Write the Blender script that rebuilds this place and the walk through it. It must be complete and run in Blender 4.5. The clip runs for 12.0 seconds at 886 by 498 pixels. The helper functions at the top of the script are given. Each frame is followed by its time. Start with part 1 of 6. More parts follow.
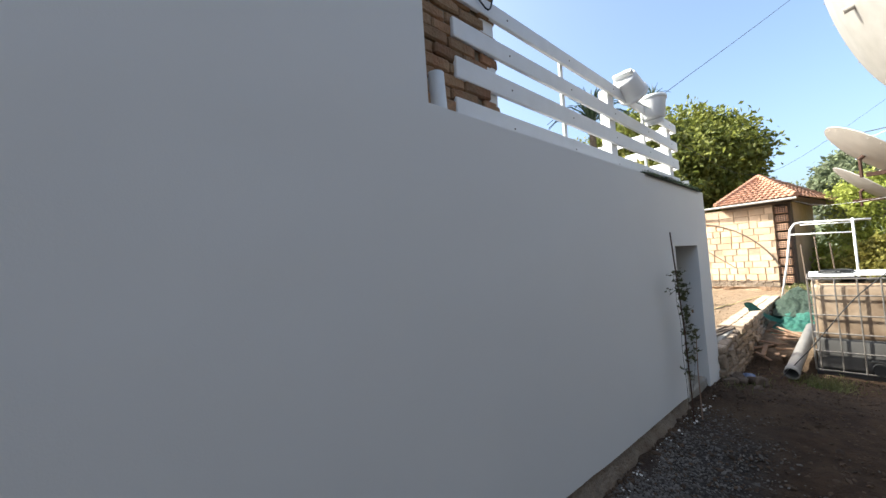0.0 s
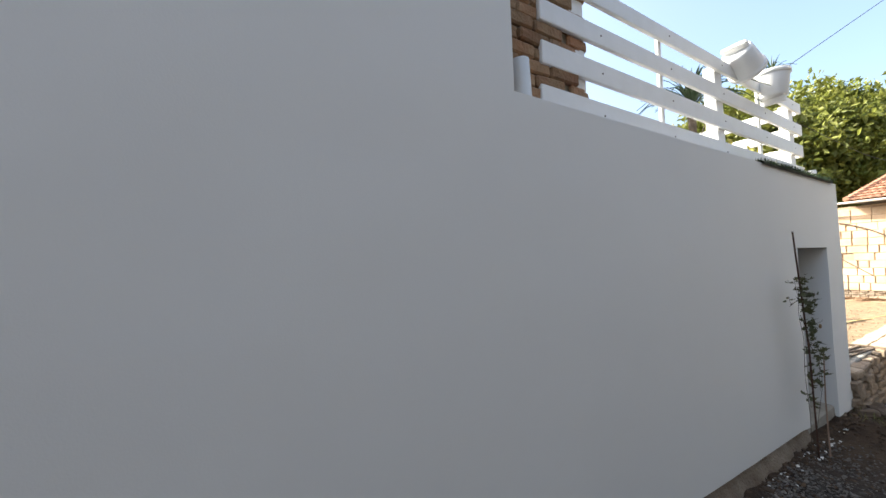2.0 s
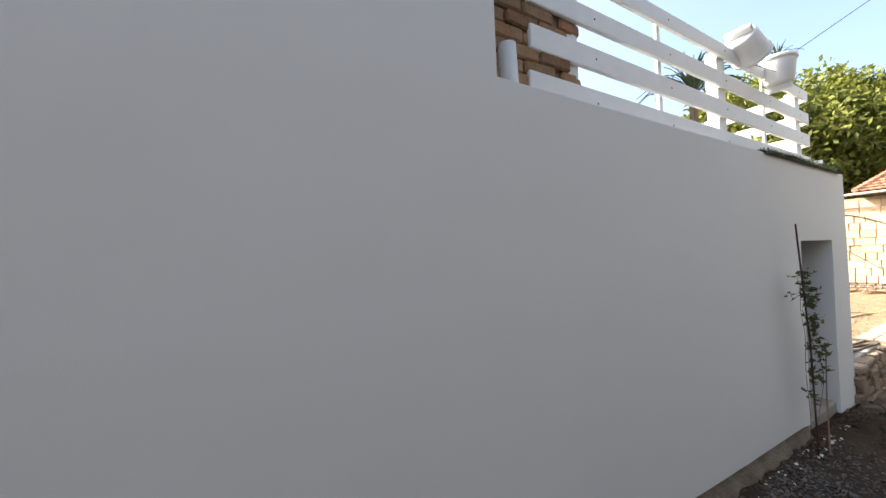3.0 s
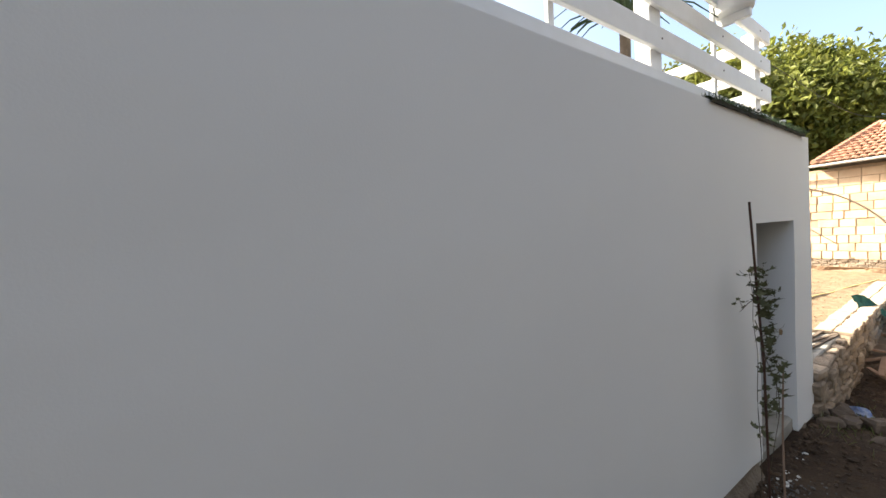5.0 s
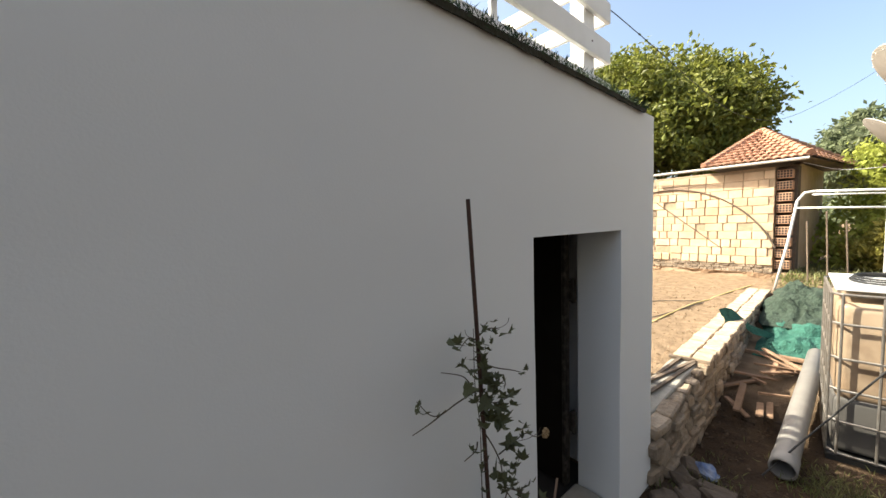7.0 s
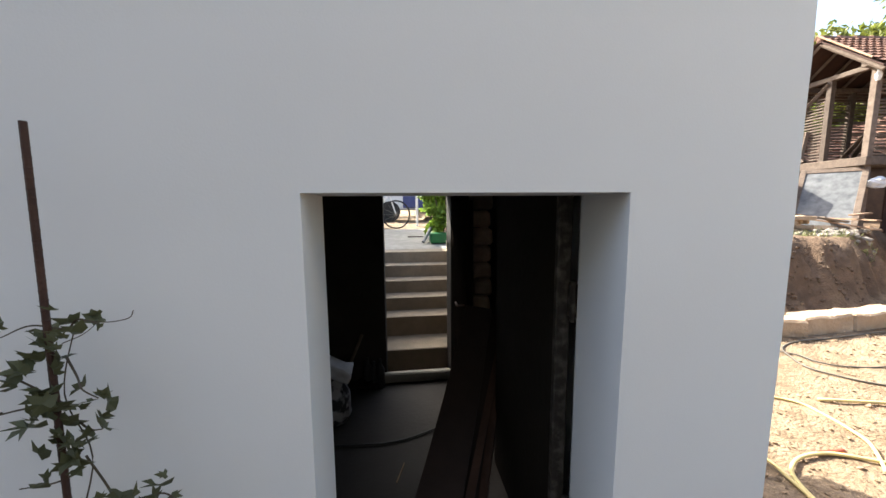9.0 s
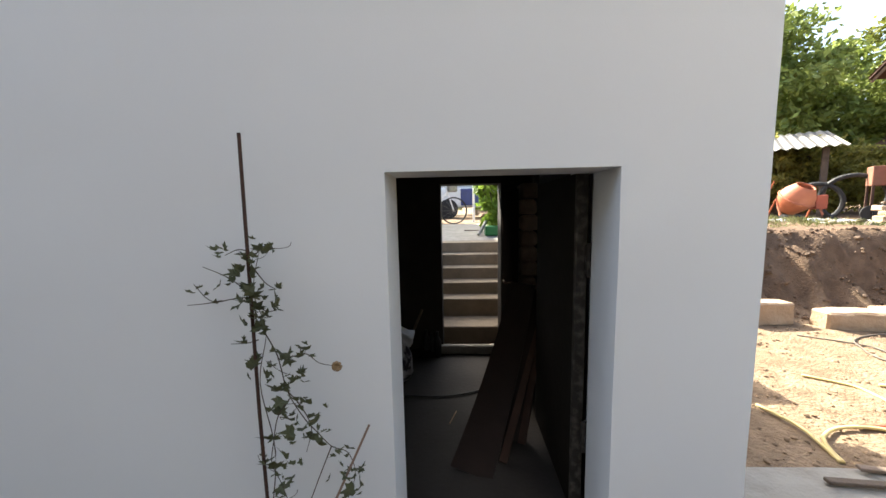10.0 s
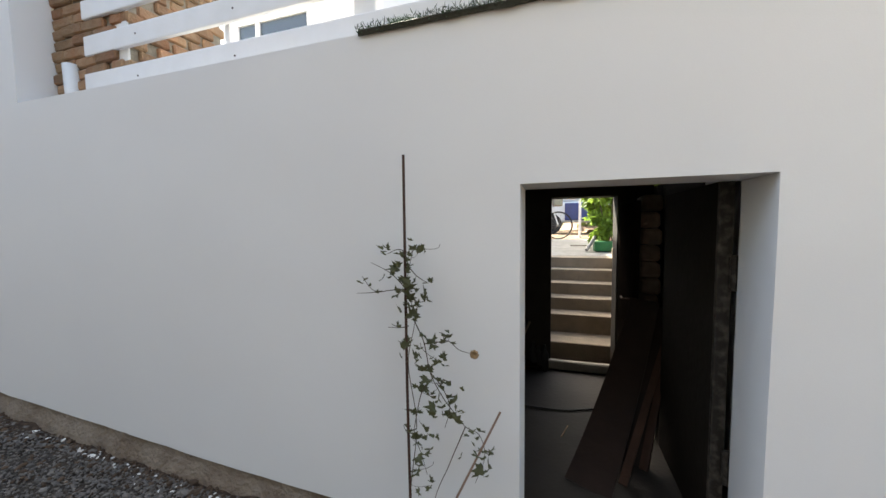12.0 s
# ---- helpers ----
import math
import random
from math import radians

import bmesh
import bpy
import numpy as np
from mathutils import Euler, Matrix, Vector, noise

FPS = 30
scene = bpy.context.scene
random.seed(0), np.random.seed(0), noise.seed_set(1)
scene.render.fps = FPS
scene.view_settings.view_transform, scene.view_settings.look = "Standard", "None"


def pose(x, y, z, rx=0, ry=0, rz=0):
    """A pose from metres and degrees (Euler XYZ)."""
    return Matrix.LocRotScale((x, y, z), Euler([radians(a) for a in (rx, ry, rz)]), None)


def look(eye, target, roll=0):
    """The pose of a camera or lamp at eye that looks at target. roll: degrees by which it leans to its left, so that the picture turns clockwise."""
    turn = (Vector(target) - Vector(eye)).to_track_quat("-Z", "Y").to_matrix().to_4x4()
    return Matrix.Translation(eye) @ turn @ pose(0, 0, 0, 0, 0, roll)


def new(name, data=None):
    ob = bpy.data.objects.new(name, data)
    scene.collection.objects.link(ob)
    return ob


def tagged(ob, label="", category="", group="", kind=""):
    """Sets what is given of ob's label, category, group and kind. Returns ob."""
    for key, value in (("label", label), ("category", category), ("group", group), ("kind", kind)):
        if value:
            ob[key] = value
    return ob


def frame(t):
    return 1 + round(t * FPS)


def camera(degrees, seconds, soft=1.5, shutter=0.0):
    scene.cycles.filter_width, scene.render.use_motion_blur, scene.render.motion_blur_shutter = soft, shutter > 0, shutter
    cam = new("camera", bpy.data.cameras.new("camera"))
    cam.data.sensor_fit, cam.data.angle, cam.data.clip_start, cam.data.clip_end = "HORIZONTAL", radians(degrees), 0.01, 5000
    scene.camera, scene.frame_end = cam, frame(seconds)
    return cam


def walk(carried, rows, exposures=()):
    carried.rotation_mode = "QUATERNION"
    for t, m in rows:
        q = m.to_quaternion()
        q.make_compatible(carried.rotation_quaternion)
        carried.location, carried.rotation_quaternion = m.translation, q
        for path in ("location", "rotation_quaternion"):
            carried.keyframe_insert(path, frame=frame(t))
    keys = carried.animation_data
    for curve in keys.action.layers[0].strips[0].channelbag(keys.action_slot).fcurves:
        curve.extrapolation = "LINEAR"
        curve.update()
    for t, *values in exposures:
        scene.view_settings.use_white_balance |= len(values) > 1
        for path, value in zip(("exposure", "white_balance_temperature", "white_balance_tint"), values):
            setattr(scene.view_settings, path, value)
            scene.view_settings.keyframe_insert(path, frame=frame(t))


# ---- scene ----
cam = camera(103.0, 12.0)
PATH = [
    (0, (-4.685, -1.301, 1.745), (-3.371, 0.203, 1.838), -3.6),
    (0.5, (-4.703, -1.266, 1.73), (-3.455, 0.295, 1.821), -3.8),
    (1, (-4.701, -1.222, 1.742), (-3.58, 0.431, 1.844), -2.7),
    (1.5, (-4.709, -1.195, 1.753), (-3.669, 0.511, 1.857), -2.1),
    (2, (-4.705, -1.204, 1.761), (-3.691, 0.518, 1.844), -1.9),
    (2.5, (-4.686, -1.213, 1.76), (-3.682, 0.515, 1.836), -1.9),
    (3, (-4.576, -1.2, 1.768), (-3.581, 0.534, 1.811), -2.0),
    (3.2, (-4.511, -1.205, 1.755), (-3.517, 0.53, 1.768), -2.4),
    (4.8, (-3.382, -0.922, 1.848), (-2.334, 0.779, 1.76), -2.3),
    (5, (-3.24, -0.869, 1.844), (-2.145, 0.802, 1.77), -3.4),
    (5.5, (-2.837, -0.883, 1.825), (-1.647, 0.72, 1.711), -4.6),
    (6, (-2.276, -0.892, 1.836), (-0.974, 0.617, 1.672), -5.4),
    (6.5, (-1.71, -0.825, 1.83), (-0.335, 0.616, 1.648), -3.6),
    (6.7, (-1.539, -0.855, 1.864), (-0.166, 0.59, 1.701), -2.5),
    (8.3, (-0.09, -0.77, 1.87), (0.68, 1.072, 1.739), -0.8),
    (8.5, (0.05, -0.787, 1.86), (0.64, 1.118, 1.71), 0.0),
    (9, (0.245, -0.937, 1.763), (0.494, 1.033, 1.525), -0.4),
    (9.5, (0.284, -1.173, 1.692), (0.374, 0.804, 1.408), -0.5),
    (10, (0.28, -1.378, 1.657), (0.197, 0.607, 1.427), -1.15),
    (10.5, (0.223, -1.447, 1.628), (-0.012, 0.53, 1.434), -0.9),
    (11, (0.192, -1.527, 1.61), (-0.202, 0.427, 1.447), -0.9),
    (11.5, (0.18, -1.563, 1.626), (-0.353, 0.358, 1.475), -0.9),
    (12, (0.149, -1.562, 1.626), (-0.461, 0.338, 1.492), -0.7),
]
walk(cam, [(t, look(eye, target, roll)) for t, eye, target, roll in PATH],
     exposures=[(0, 1.42, 6150, 4), (2, 1.78, 6550, 4), (3, 1.82, 6750, 5), (5, 1.78, 6850, 5), (5.5, 1.62, 6850, 5), (6.7, 1.4, 6950, 4), (8.5, 1.95, 6300, 5), (10.5, 2.24, 6650, 5), (12, 2.44, 6750, 4)])

# ---- light ----
SUN = Vector((-0.55, 0.9, 1.0)).normalized()          # towards the sun
world = bpy.data.worlds.new("sky")
scene.world = world
world.use_nodes = True
wn = world.node_tree.nodes
sky = wn.new("ShaderNodeTexSky")
sky.sky_type, sky.sun_disc = "NISHITA", False
sky.sun_elevation = math.asin(SUN.z)
sky.sun_rotation = math.atan2(SUN.x, SUN.y)
sky.air_density, sky.dust_density, sky.ozone_density = 0.9, 5.0, 0.7
wn["Background"].inputs["Strength"].default_value = 0.15
world.node_tree.links.new(sky.outputs[0], wn["Background"].inputs[0])
sun_data = bpy.data.lights.new("sun", "SUN")
sun_data.energy, sun_data.angle, sun_data.color = 5.0, radians(0.5), (1.0, 0.94, 0.84)
sun = new("sun", sun_data)
sun.matrix_basis = look(SUN * 30, (0, 0, 0))


# ---- materials ----
def mat(name, a, b=None, scale=6.0, rough=0.85, bump=0.3, fine=60.0, metal=0.0, spread=0.5, stain=None,
        stain_amount=0.4, stain_scale=1.2, vary=0.0, depth=0.01, spec=0.3, island=False):
    """Procedural surface: two colours mixed by noise, larger stains, fine relief, a shift per piece."""
    m = bpy.data.materials.new(name)
    m.use_nodes = True
    n, l = m.node_tree.nodes, m.node_tree.links
    p = n["Principled BSDF"]
    p.inputs["Roughness"].default_value, p.inputs["Metallic"].default_value = rough, metal
    p.inputs["Specular IOR Level"].default_value = spec
    co = n.new("ShaderNodeNewGeometry").outputs["Position"]
    b = b or tuple(c * 0.75 for c in a)

    def noise_of(sc, detail=5):
        t = n.new("ShaderNodeTexNoise")
        t.inputs["Scale"].default_value, t.inputs["Detail"].default_value = sc, detail
        l.new(co, t.inputs["Vector"])
        return t.outputs["Fac"]

    def mixed(fac, x, y):
        t = n.new("ShaderNodeMix")
        t.data_type = "RGBA"
        l.new(fac, t.inputs[0])
        for k, v in ((6, x), (7, y)):
            if isinstance(v, tuple):
                t.inputs[k].default_value = (*v, 1)
            else:
                l.new(v, t.inputs[k])
        return t.outputs[2]

    def ramp(fac, lo, hi, top=1.0):
        t = n.new("ShaderNodeMapRange")
        t.inputs[1].default_value, t.inputs[2].default_value, t.inputs[4].default_value = lo, hi, top
        l.new(fac, t.inputs[0])
        return t.outputs[0]

    col = mixed(ramp(noise_of(scale), 0.5 - spread / 2, 0.5 + spread / 2), a, b)
    if stain:
        col = mixed(ramp(noise_of(stain_scale, 3), 0.45, 0.7, stain_amount), col, stain)
    if vary:
        info = n.new("ShaderNodeNewGeometry").outputs["Random Per Island"] if island else n.new("ShaderNodeObjectInfo").outputs["Random"]
        hsv = n.new("ShaderNodeHueSaturation")
        l.new(ramp(info, 0, 1, 2 * vary), n.new("ShaderNodeMath").inputs[0])
        add = [k for k in n if k.type == "MATH"][-1]
        add.inputs[1].default_value = 1 - vary
        l.new(add.outputs[0], hsv.inputs["Value"])
        l.new(col, hsv.inputs["Color"])
        col = hsv.outputs[0]
    l.new(col, p.inputs["Base Color"])
    if bump:
        bn = n.new("ShaderNodeBump")
        bn.inputs["Strength"].default_value, bn.inputs["Distance"].default_value = bump, depth
        l.new(noise_of(fine, 6), bn.inputs["Height"])
        l.new(bn.outputs[0], p.inputs["Normal"])
    return m


def leaf_mat(name, a, b, vary=0.35, through_light=0.35):
    m = mat(name, a, b, scale=1.5, rough=0.5, bump=0, vary=vary, island=True)
    n, l = m.node_tree.nodes, m.node_tree.links
    p = n["Principled BSDF"]
    tr = n.new("ShaderNodeBsdfTranslucent")
    src = p.inputs["Base Color"].links[0].from_socket
    l.new(src, tr.inputs["Color"])
    mx = n.new("ShaderNodeMixShader")
    mx.inputs[0].default_value = through_light
    l.new(p.outputs[0], mx.inputs[1])
    l.new(tr.outputs[0], mx.inputs[2])
    l.new(mx.outputs[0], n["Material Output"].inputs[0])
    return m


PLASTER = mat("white_plaster", (0.76, 0.76, 0.75), (0.73, 0.73, 0.725), scale=0.9, rough=0.8, bump=0.12, fine=160, depth=0.003, stain=(0.70, 0.70, 0.70), stain_amount=0.5, stain_scale=0.5)
WHITE = mat("white_paint", (0.82, 0.82, 0.82), (0.77, 0.77, 0.76), scale=9, rough=0.45, bump=0.08, fine=40, spec=0.4)
PVC = mat("white_plastic", (0.78, 0.78, 0.76), (0.70, 0.70, 0.68), scale=5, rough=0.35, bump=0.03, spec=0.5)
PLINTH = mat("earthy_concrete", (0.22, 0.175, 0.13), (0.13, 0.095, 0.065), scale=7, bump=0.9, fine=38, depth=0.03, stain=(0.25, 0.21, 0.16), stain_amount=0.6, stain_scale=3)
CONCRETE = mat("concrete", (0.34, 0.32, 0.28), (0.24, 0.22, 0.19), scale=8, bump=0.5, fine=55, stain=(0.18, 0.16, 0.13), stain_scale=2.5)
# Darker copy of the concrete; shade on the steps is in its tone.
STEPC = mat("shaded_concrete", (0.29, 0.235, 0.17), (0.21, 0.17, 0.12), scale=8, bump=0.5, fine=55, stain=(0.20, 0.155, 0.105), stain_scale=2.5)
# Floor and wall tones are lowered; the dimness indoors is in the colour.
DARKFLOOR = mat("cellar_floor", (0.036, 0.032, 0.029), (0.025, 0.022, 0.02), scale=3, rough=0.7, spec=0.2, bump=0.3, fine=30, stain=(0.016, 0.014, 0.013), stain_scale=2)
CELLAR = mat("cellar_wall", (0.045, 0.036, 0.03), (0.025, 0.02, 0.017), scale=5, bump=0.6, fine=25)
BRICK = mat("yellow_brick", (0.36, 0.25, 0.15), (0.25, 0.15, 0.085), scale=9, bump=0.8, fine=45, depth=0.015, vary=0.3, stain=(0.33, 0.14, 0.07), stain_amount=0.6, stain_scale=5)
MORTAR = mat("mortar", (0.30, 0.26, 0.20), (0.2, 0.17, 0.13), scale=15, bump=0.8, fine=70)
BLOCK = mat("pale_block", (0.60, 0.455, 0.32), (0.50, 0.36, 0.24), scale=5, bump=0.5, fine=40, vary=0.16, stain=(0.5, 0.3, 0.17), stain_amount=0.4, stain_scale=1.5)
# Brick tone raised to stand in for light missing on the pillar.
LITBRICK = mat("brightened_brick", (0.58, 0.45, 0.34), (0.36, 0.27, 0.2), scale=9, bump=0.8, fine=45, depth=0.015, vary=0.25, stain=(0.3, 0.26, 0.2), stain_amount=0.6, stain_scale=7)
STONE = mat("rubble_stone", (0.34, 0.27, 0.20), (0.22, 0.16, 0.11), scale=7, bump=0.9, fine=25, depth=0.03, vary=0.25)
WHITESTONE = mat("whitewashed_brick", (0.28, 0.228, 0.175), (0.16, 0.12, 0.086), scale=8, bump=1.0, fine=22, depth=0.03, vary=0.28)
# Top bricks are paler than the rubble below.
TOPBRICK = mat("pale_top_brick", (0.46, 0.37, 0.28), (0.34, 0.25, 0.18), scale=10, bump=0.8, fine=35, depth=0.015, vary=0.15)
TILE = mat("red_roof_tile", (0.37, 0.20, 0.13), (0.28, 0.15, 0.10), scale=3, bump=0.4, fine=30, vary=0.2, island=True, stain=(0.30, 0.15, 0.09), stain_amount=0.4)
OLDTILE = mat("old_roof_tile", (0.19, 0.10, 0.07), (0.12, 0.065, 0.048), scale=3, bump=0.5, fine=30, vary=0.2, island=True)
OLDWOOD = mat("weathered_wood", (0.17, 0.13, 0.10), (0.10, 0.075, 0.055), scale=12, bump=0.7, fine=40, vary=0.25)
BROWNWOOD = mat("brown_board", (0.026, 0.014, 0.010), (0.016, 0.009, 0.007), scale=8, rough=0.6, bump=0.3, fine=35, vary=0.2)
BATTEN = mat("reddish_batten", (0.085, 0.045, 0.032), (0.05, 0.028, 0.02), scale=9, bump=0.4, fine=35, vary=0.25)
# Crib timber, toned down from the weathered wood for the trees' shade.
CRIBWOOD = mat("grey_crib_wood", (0.15, 0.112, 0.086), (0.085, 0.06, 0.045), scale=12, bump=0.7, fine=40, vary=0.3)
PALEWOOD = mat("split_wood", (0.34, 0.22, 0.145), (0.20, 0.12, 0.075), scale=10, bump=0.6, fine=35, vary=0.25)
# Door tone set near black; part of it is the cellar's dimness.
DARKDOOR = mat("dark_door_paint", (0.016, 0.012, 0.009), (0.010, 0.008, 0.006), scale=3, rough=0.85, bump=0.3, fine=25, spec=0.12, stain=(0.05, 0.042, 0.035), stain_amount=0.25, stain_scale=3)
# Almost black and without sheen: unlit wood, with the gloom coloured in.
DIMWOOD = mat("dim_cellar_wood", (0.014, 0.011, 0.009), (0.009, 0.007, 0.006), scale=5, rough=1.0, bump=0.4, fine=30, spec=0.0)
PEEL = mat("peeling_paint", (0.022, 0.018, 0.014), (0.035, 0.03, 0.024), scale=9, rough=0.6, bump=0.5, fine=40, stain=(0.34, 0.30, 0.26), stain_amount=0.22, stain_scale=24)
RUST = mat("rusty_steel", (0.085, 0.045, 0.032), (0.05, 0.028, 0.02), scale=30, rough=0.7, bump=0.5, fine=90, metal=0.3)
GALV = mat("galvanised_steel", (0.34, 0.32, 0.30), (0.24, 0.21, 0.18), scale=20, rough=0.4, bump=0.1, metal=0.7)
DISH = mat("dish_grey", (0.42, 0.395, 0.36), (0.34, 0.315, 0.285), scale=4, rough=0.5, bump=0.1, metal=0.1)
BLACK = mat("black_rubber", (0.02, 0.02, 0.02), (0.03, 0.03, 0.03), rough=0.6, bump=0.2)
GREYPIPE = mat("grey_pipe", (0.30, 0.285, 0.27), (0.22, 0.205, 0.19), scale=6, rough=0.45, bump=0.05)
TANK = mat("tank_plastic", (0.40, 0.31, 0.225), (0.27, 0.19, 0.125), scale=3.5, rough=0.35, bump=0.1, fine=12, stain=(0.13, 0.08, 0.048), stain_amount=0.9, stain_scale=3.2)
TANKLOW = mat("tank_plastic_filled", (0.11, 0.105, 0.10), (0.08, 0.075, 0.07), scale=3, rough=0.45, bump=0.1)
NETG = mat("green_net", (0.045, 0.16, 0.12), (0.02, 0.075, 0.058), scale=14, rough=0.8, bump=1.0, fine=45, depth=0.03)
NETD = mat("dark_net", (0.050, 0.075, 0.055), (0.02, 0.03, 0.022), scale=16, rough=0.9, bump=1.0, fine=45, depth=0.03)
HOSEY = mat("yellow_hose", (0.62, 0.50, 0.22), (0.5, 0.4, 0.18), rough=0.5, bump=0)
HOSED = mat("dark_hose", (0.13, 0.11, 0.09), (0.09, 0.08, 0.065), rough=0.5, bump=0)
REDM = mat("red_paint", (0.36, 0.085, 0.05), (0.24, 0.06, 0.035), rough=0.5, bump=0.1)
ORANGE = mat("orange_paint", (0.46, 0.15, 0.075), (0.34, 0.10, 0.05), scale=8, rough=0.5, bump=0.2, stain=(0.3, 0.15, 0.09))
BLUE = mat("blue_cloth", (0.05, 0.11, 0.28), (0.35, 0.37, 0.42), scale=22, bump=0.5)
SACK = mat("white_sheet", (0.65, 0.66, 0.68), (0.5, 0.5, 0.52), scale=10, bump=0.6, fine=20)
GREENP = mat("green_plastic", (0.03, 0.16, 0.05), (0.02, 0.1, 0.035), rough=0.4, bump=0.05)
CARW = mat("car_white", (0.72, 0.74, 0.76), (0.68, 0.7, 0.72), rough=0.25, bump=0, spec=0.6)
CARB = mat("car_blue", (0.02, 0.04, 0.2), (0.015, 0.03, 0.15), rough=0.3, bump=0, spec=0.6)
TURF = leaf_mat("turf_blades", (0.045, 0.075, 0.03), (0.02, 0.04, 0.018), through_light=0.2)
GRASS = leaf_mat("grass_blades", (0.11, 0.15, 0.04), (0.2, 0.18, 0.08), through_light=0.25)
WALNUT = leaf_mat("walnut_leaves", (0.225, 0.225, 0.042), (0.10, 0.13, 0.025))
GREEN1 = leaf_mat("bush_leaves", (0.29, 0.33, 0.085), (0.17, 0.22, 0.05), through_light=0.45)
HEDGE = leaf_mat("hedge_leaves", (0.40, 0.42, 0.10), (0.25, 0.29, 0.055), through_light=0.5)
# Paler, greyer green: the haze of distance is mixed into the colour.
GREEN2 = leaf_mat("haze_toned_leaves", (0.19, 0.215, 0.12), (0.125, 0.155, 0.08), through_light=0.45)
GREEN3 = leaf_mat("yellow_leaves", (0.36, 0.32, 0.085), (0.22, 0.22, 0.05), through_light=0.5)
VINE = leaf_mat("vine_leaves", (0.095, 0.10, 0.045), (0.055, 0.058, 0.03), through_light=0.25)
STEM = mat("vine_stem", (0.06, 0.055, 0.035), (0.1, 0.07, 0.05), bump=0.2)
BARK = mat("bark", (0.13, 0.10, 0.075), (0.08, 0.06, 0.045), scale=9, bump=1.0, fine=20, depth=0.03)

GLASS = bpy.data.materials.new("window_glass")
GLASS.use_nodes = True
g = GLASS.node_tree.nodes["Principled BSDF"]
g.inputs["Roughness"].default_value, g.inputs["Base Color"].default_value = 0.03, (0.05, 0.06, 0.07, 1)
g.inputs["Specular IOR Level"].default_value = 0.9


def ground_mat():
    """Dark earth in front, pale dry sand in the back yard, blended by the lie of the land and noise."""
    m = bpy.data.materials.new("earth")
    m.use_nodes = True
    n, l = m.node_tree.nodes, m.node_tree.links
    p = n["Principled BSDF"]
    p.inputs["Roughness"].default_value, p.inputs["Specular IOR Level"].default_value = 0.95, 0.15
    co = n.new("ShaderNodeNewGeometry").outputs["Position"]
    tex = []
    for sc, de in ((0.9, 4), (7, 8), (45, 8)):
        t = n.new("ShaderNodeTexNoise")
        t.inputs["Scale"].default_value, t.inputs["Detail"].default_value = sc, de
        l.new(co, t.inputs["Vector"])
        tex.append(t.outputs["Fac"])

    def mixed(fac, x, y):
        t = n.new("ShaderNodeMix")
        t.data_type = "RGBA"
        l.new(fac, t.inputs[0])
        for k, v in ((6, x), (7, y)):
            if isinstance(v, tuple):
                t.inputs[k].default_value = (*v, 1)
            else:
                l.new(v, t.inputs[k])
        return t.outputs[2]

    def rng(src, lo, hi, top=1.0):
        t = n.new("ShaderNodeMapRange")
        t.inputs[1].default_value, t.inputs[2].default_value, t.inputs[4].default_value = lo, hi, top
        l.new(src, t.inputs[0])
        return t.outputs[0]

    a = n.new("ShaderNodeAttribute")
    a.attribute_name = "soil"
    sep = n.new("ShaderNodeSeparateColor")
    l.new(a.outputs["Color"], sep.inputs[0])
    front_earth = mixed(rng(tex[1], 0.35, 0.65), (0.066, 0.042, 0.025), (0.039, 0.025, 0.016))
    gravel = mixed(rng(tex[2], 0.4, 0.6), (0.06, 0.053, 0.046), (0.032, 0.027, 0.023))
    sand = mixed(rng(tex[1], 0.35, 0.65), (0.265, 0.19, 0.125), (0.17, 0.118, 0.075))
    bank = mixed(rng(tex[1], 0.35, 0.65), (0.16, 0.105, 0.07), (0.10, 0.066, 0.045))
    col = mixed(sep.outputs[0], front_earth, gravel)
    col = mixed(sep.outputs[1], col, sand)
    col = mixed(sep.outputs[2], col, bank)
    col = mixed(rng(tex[0], 0.5, 0.75, 0.25), col, (0.2, 0.145, 0.095))
    l.new(col, p.inputs["Base Color"])
    b = n.new("ShaderNodeBump")
    b.inputs["Strength"].default_value, b.inputs["Distance"].default_value = 0.9, 0.03
    l.new(tex[2], b.inputs["Height"])
    l.new(b.outputs[0], p.inputs["Normal"])
    return m


EARTH = ground_mat()


# ---- building helpers ----
def thing(name, label="", category="", group="", kind="", at=(0, 0, 0), rz=0):
    ob = new(name)
    ob.matrix_basis = pose(*at, 0, 0, rz)
    return tagged(ob, label, category, group, kind)


def mesh_of(bm, name, material, smooth=False):
    me = bpy.data.meshes.new(name)
    bm.normal_update()
    bm.to_mesh(me)
    bm.free()
    if smooth:
        me.polygons.foreach_set("use_smooth", [True] * len(me.polygons))
    me.materials.append(material)
    return me


def part(name, bm, material, parent=None, label="", smooth=False):
    ob = new(name, mesh_of(bm, name, material, smooth))
    if parent:
        ob.parent = parent
    if label:
        ob["label"] = label
    return ob


def solo(name, bm, material, label, category, kind="", group="", smooth=False, at=None):
    ob = part(name, bm, material, smooth=smooth)
    if at is not None:
        ob.matrix_basis = at
    return tagged(ob, label, category, group, kind)


def piece(name, me, parent, m):
    ob = new(name, me)
    ob.parent = parent
    ob.matrix_basis = m
    return ob


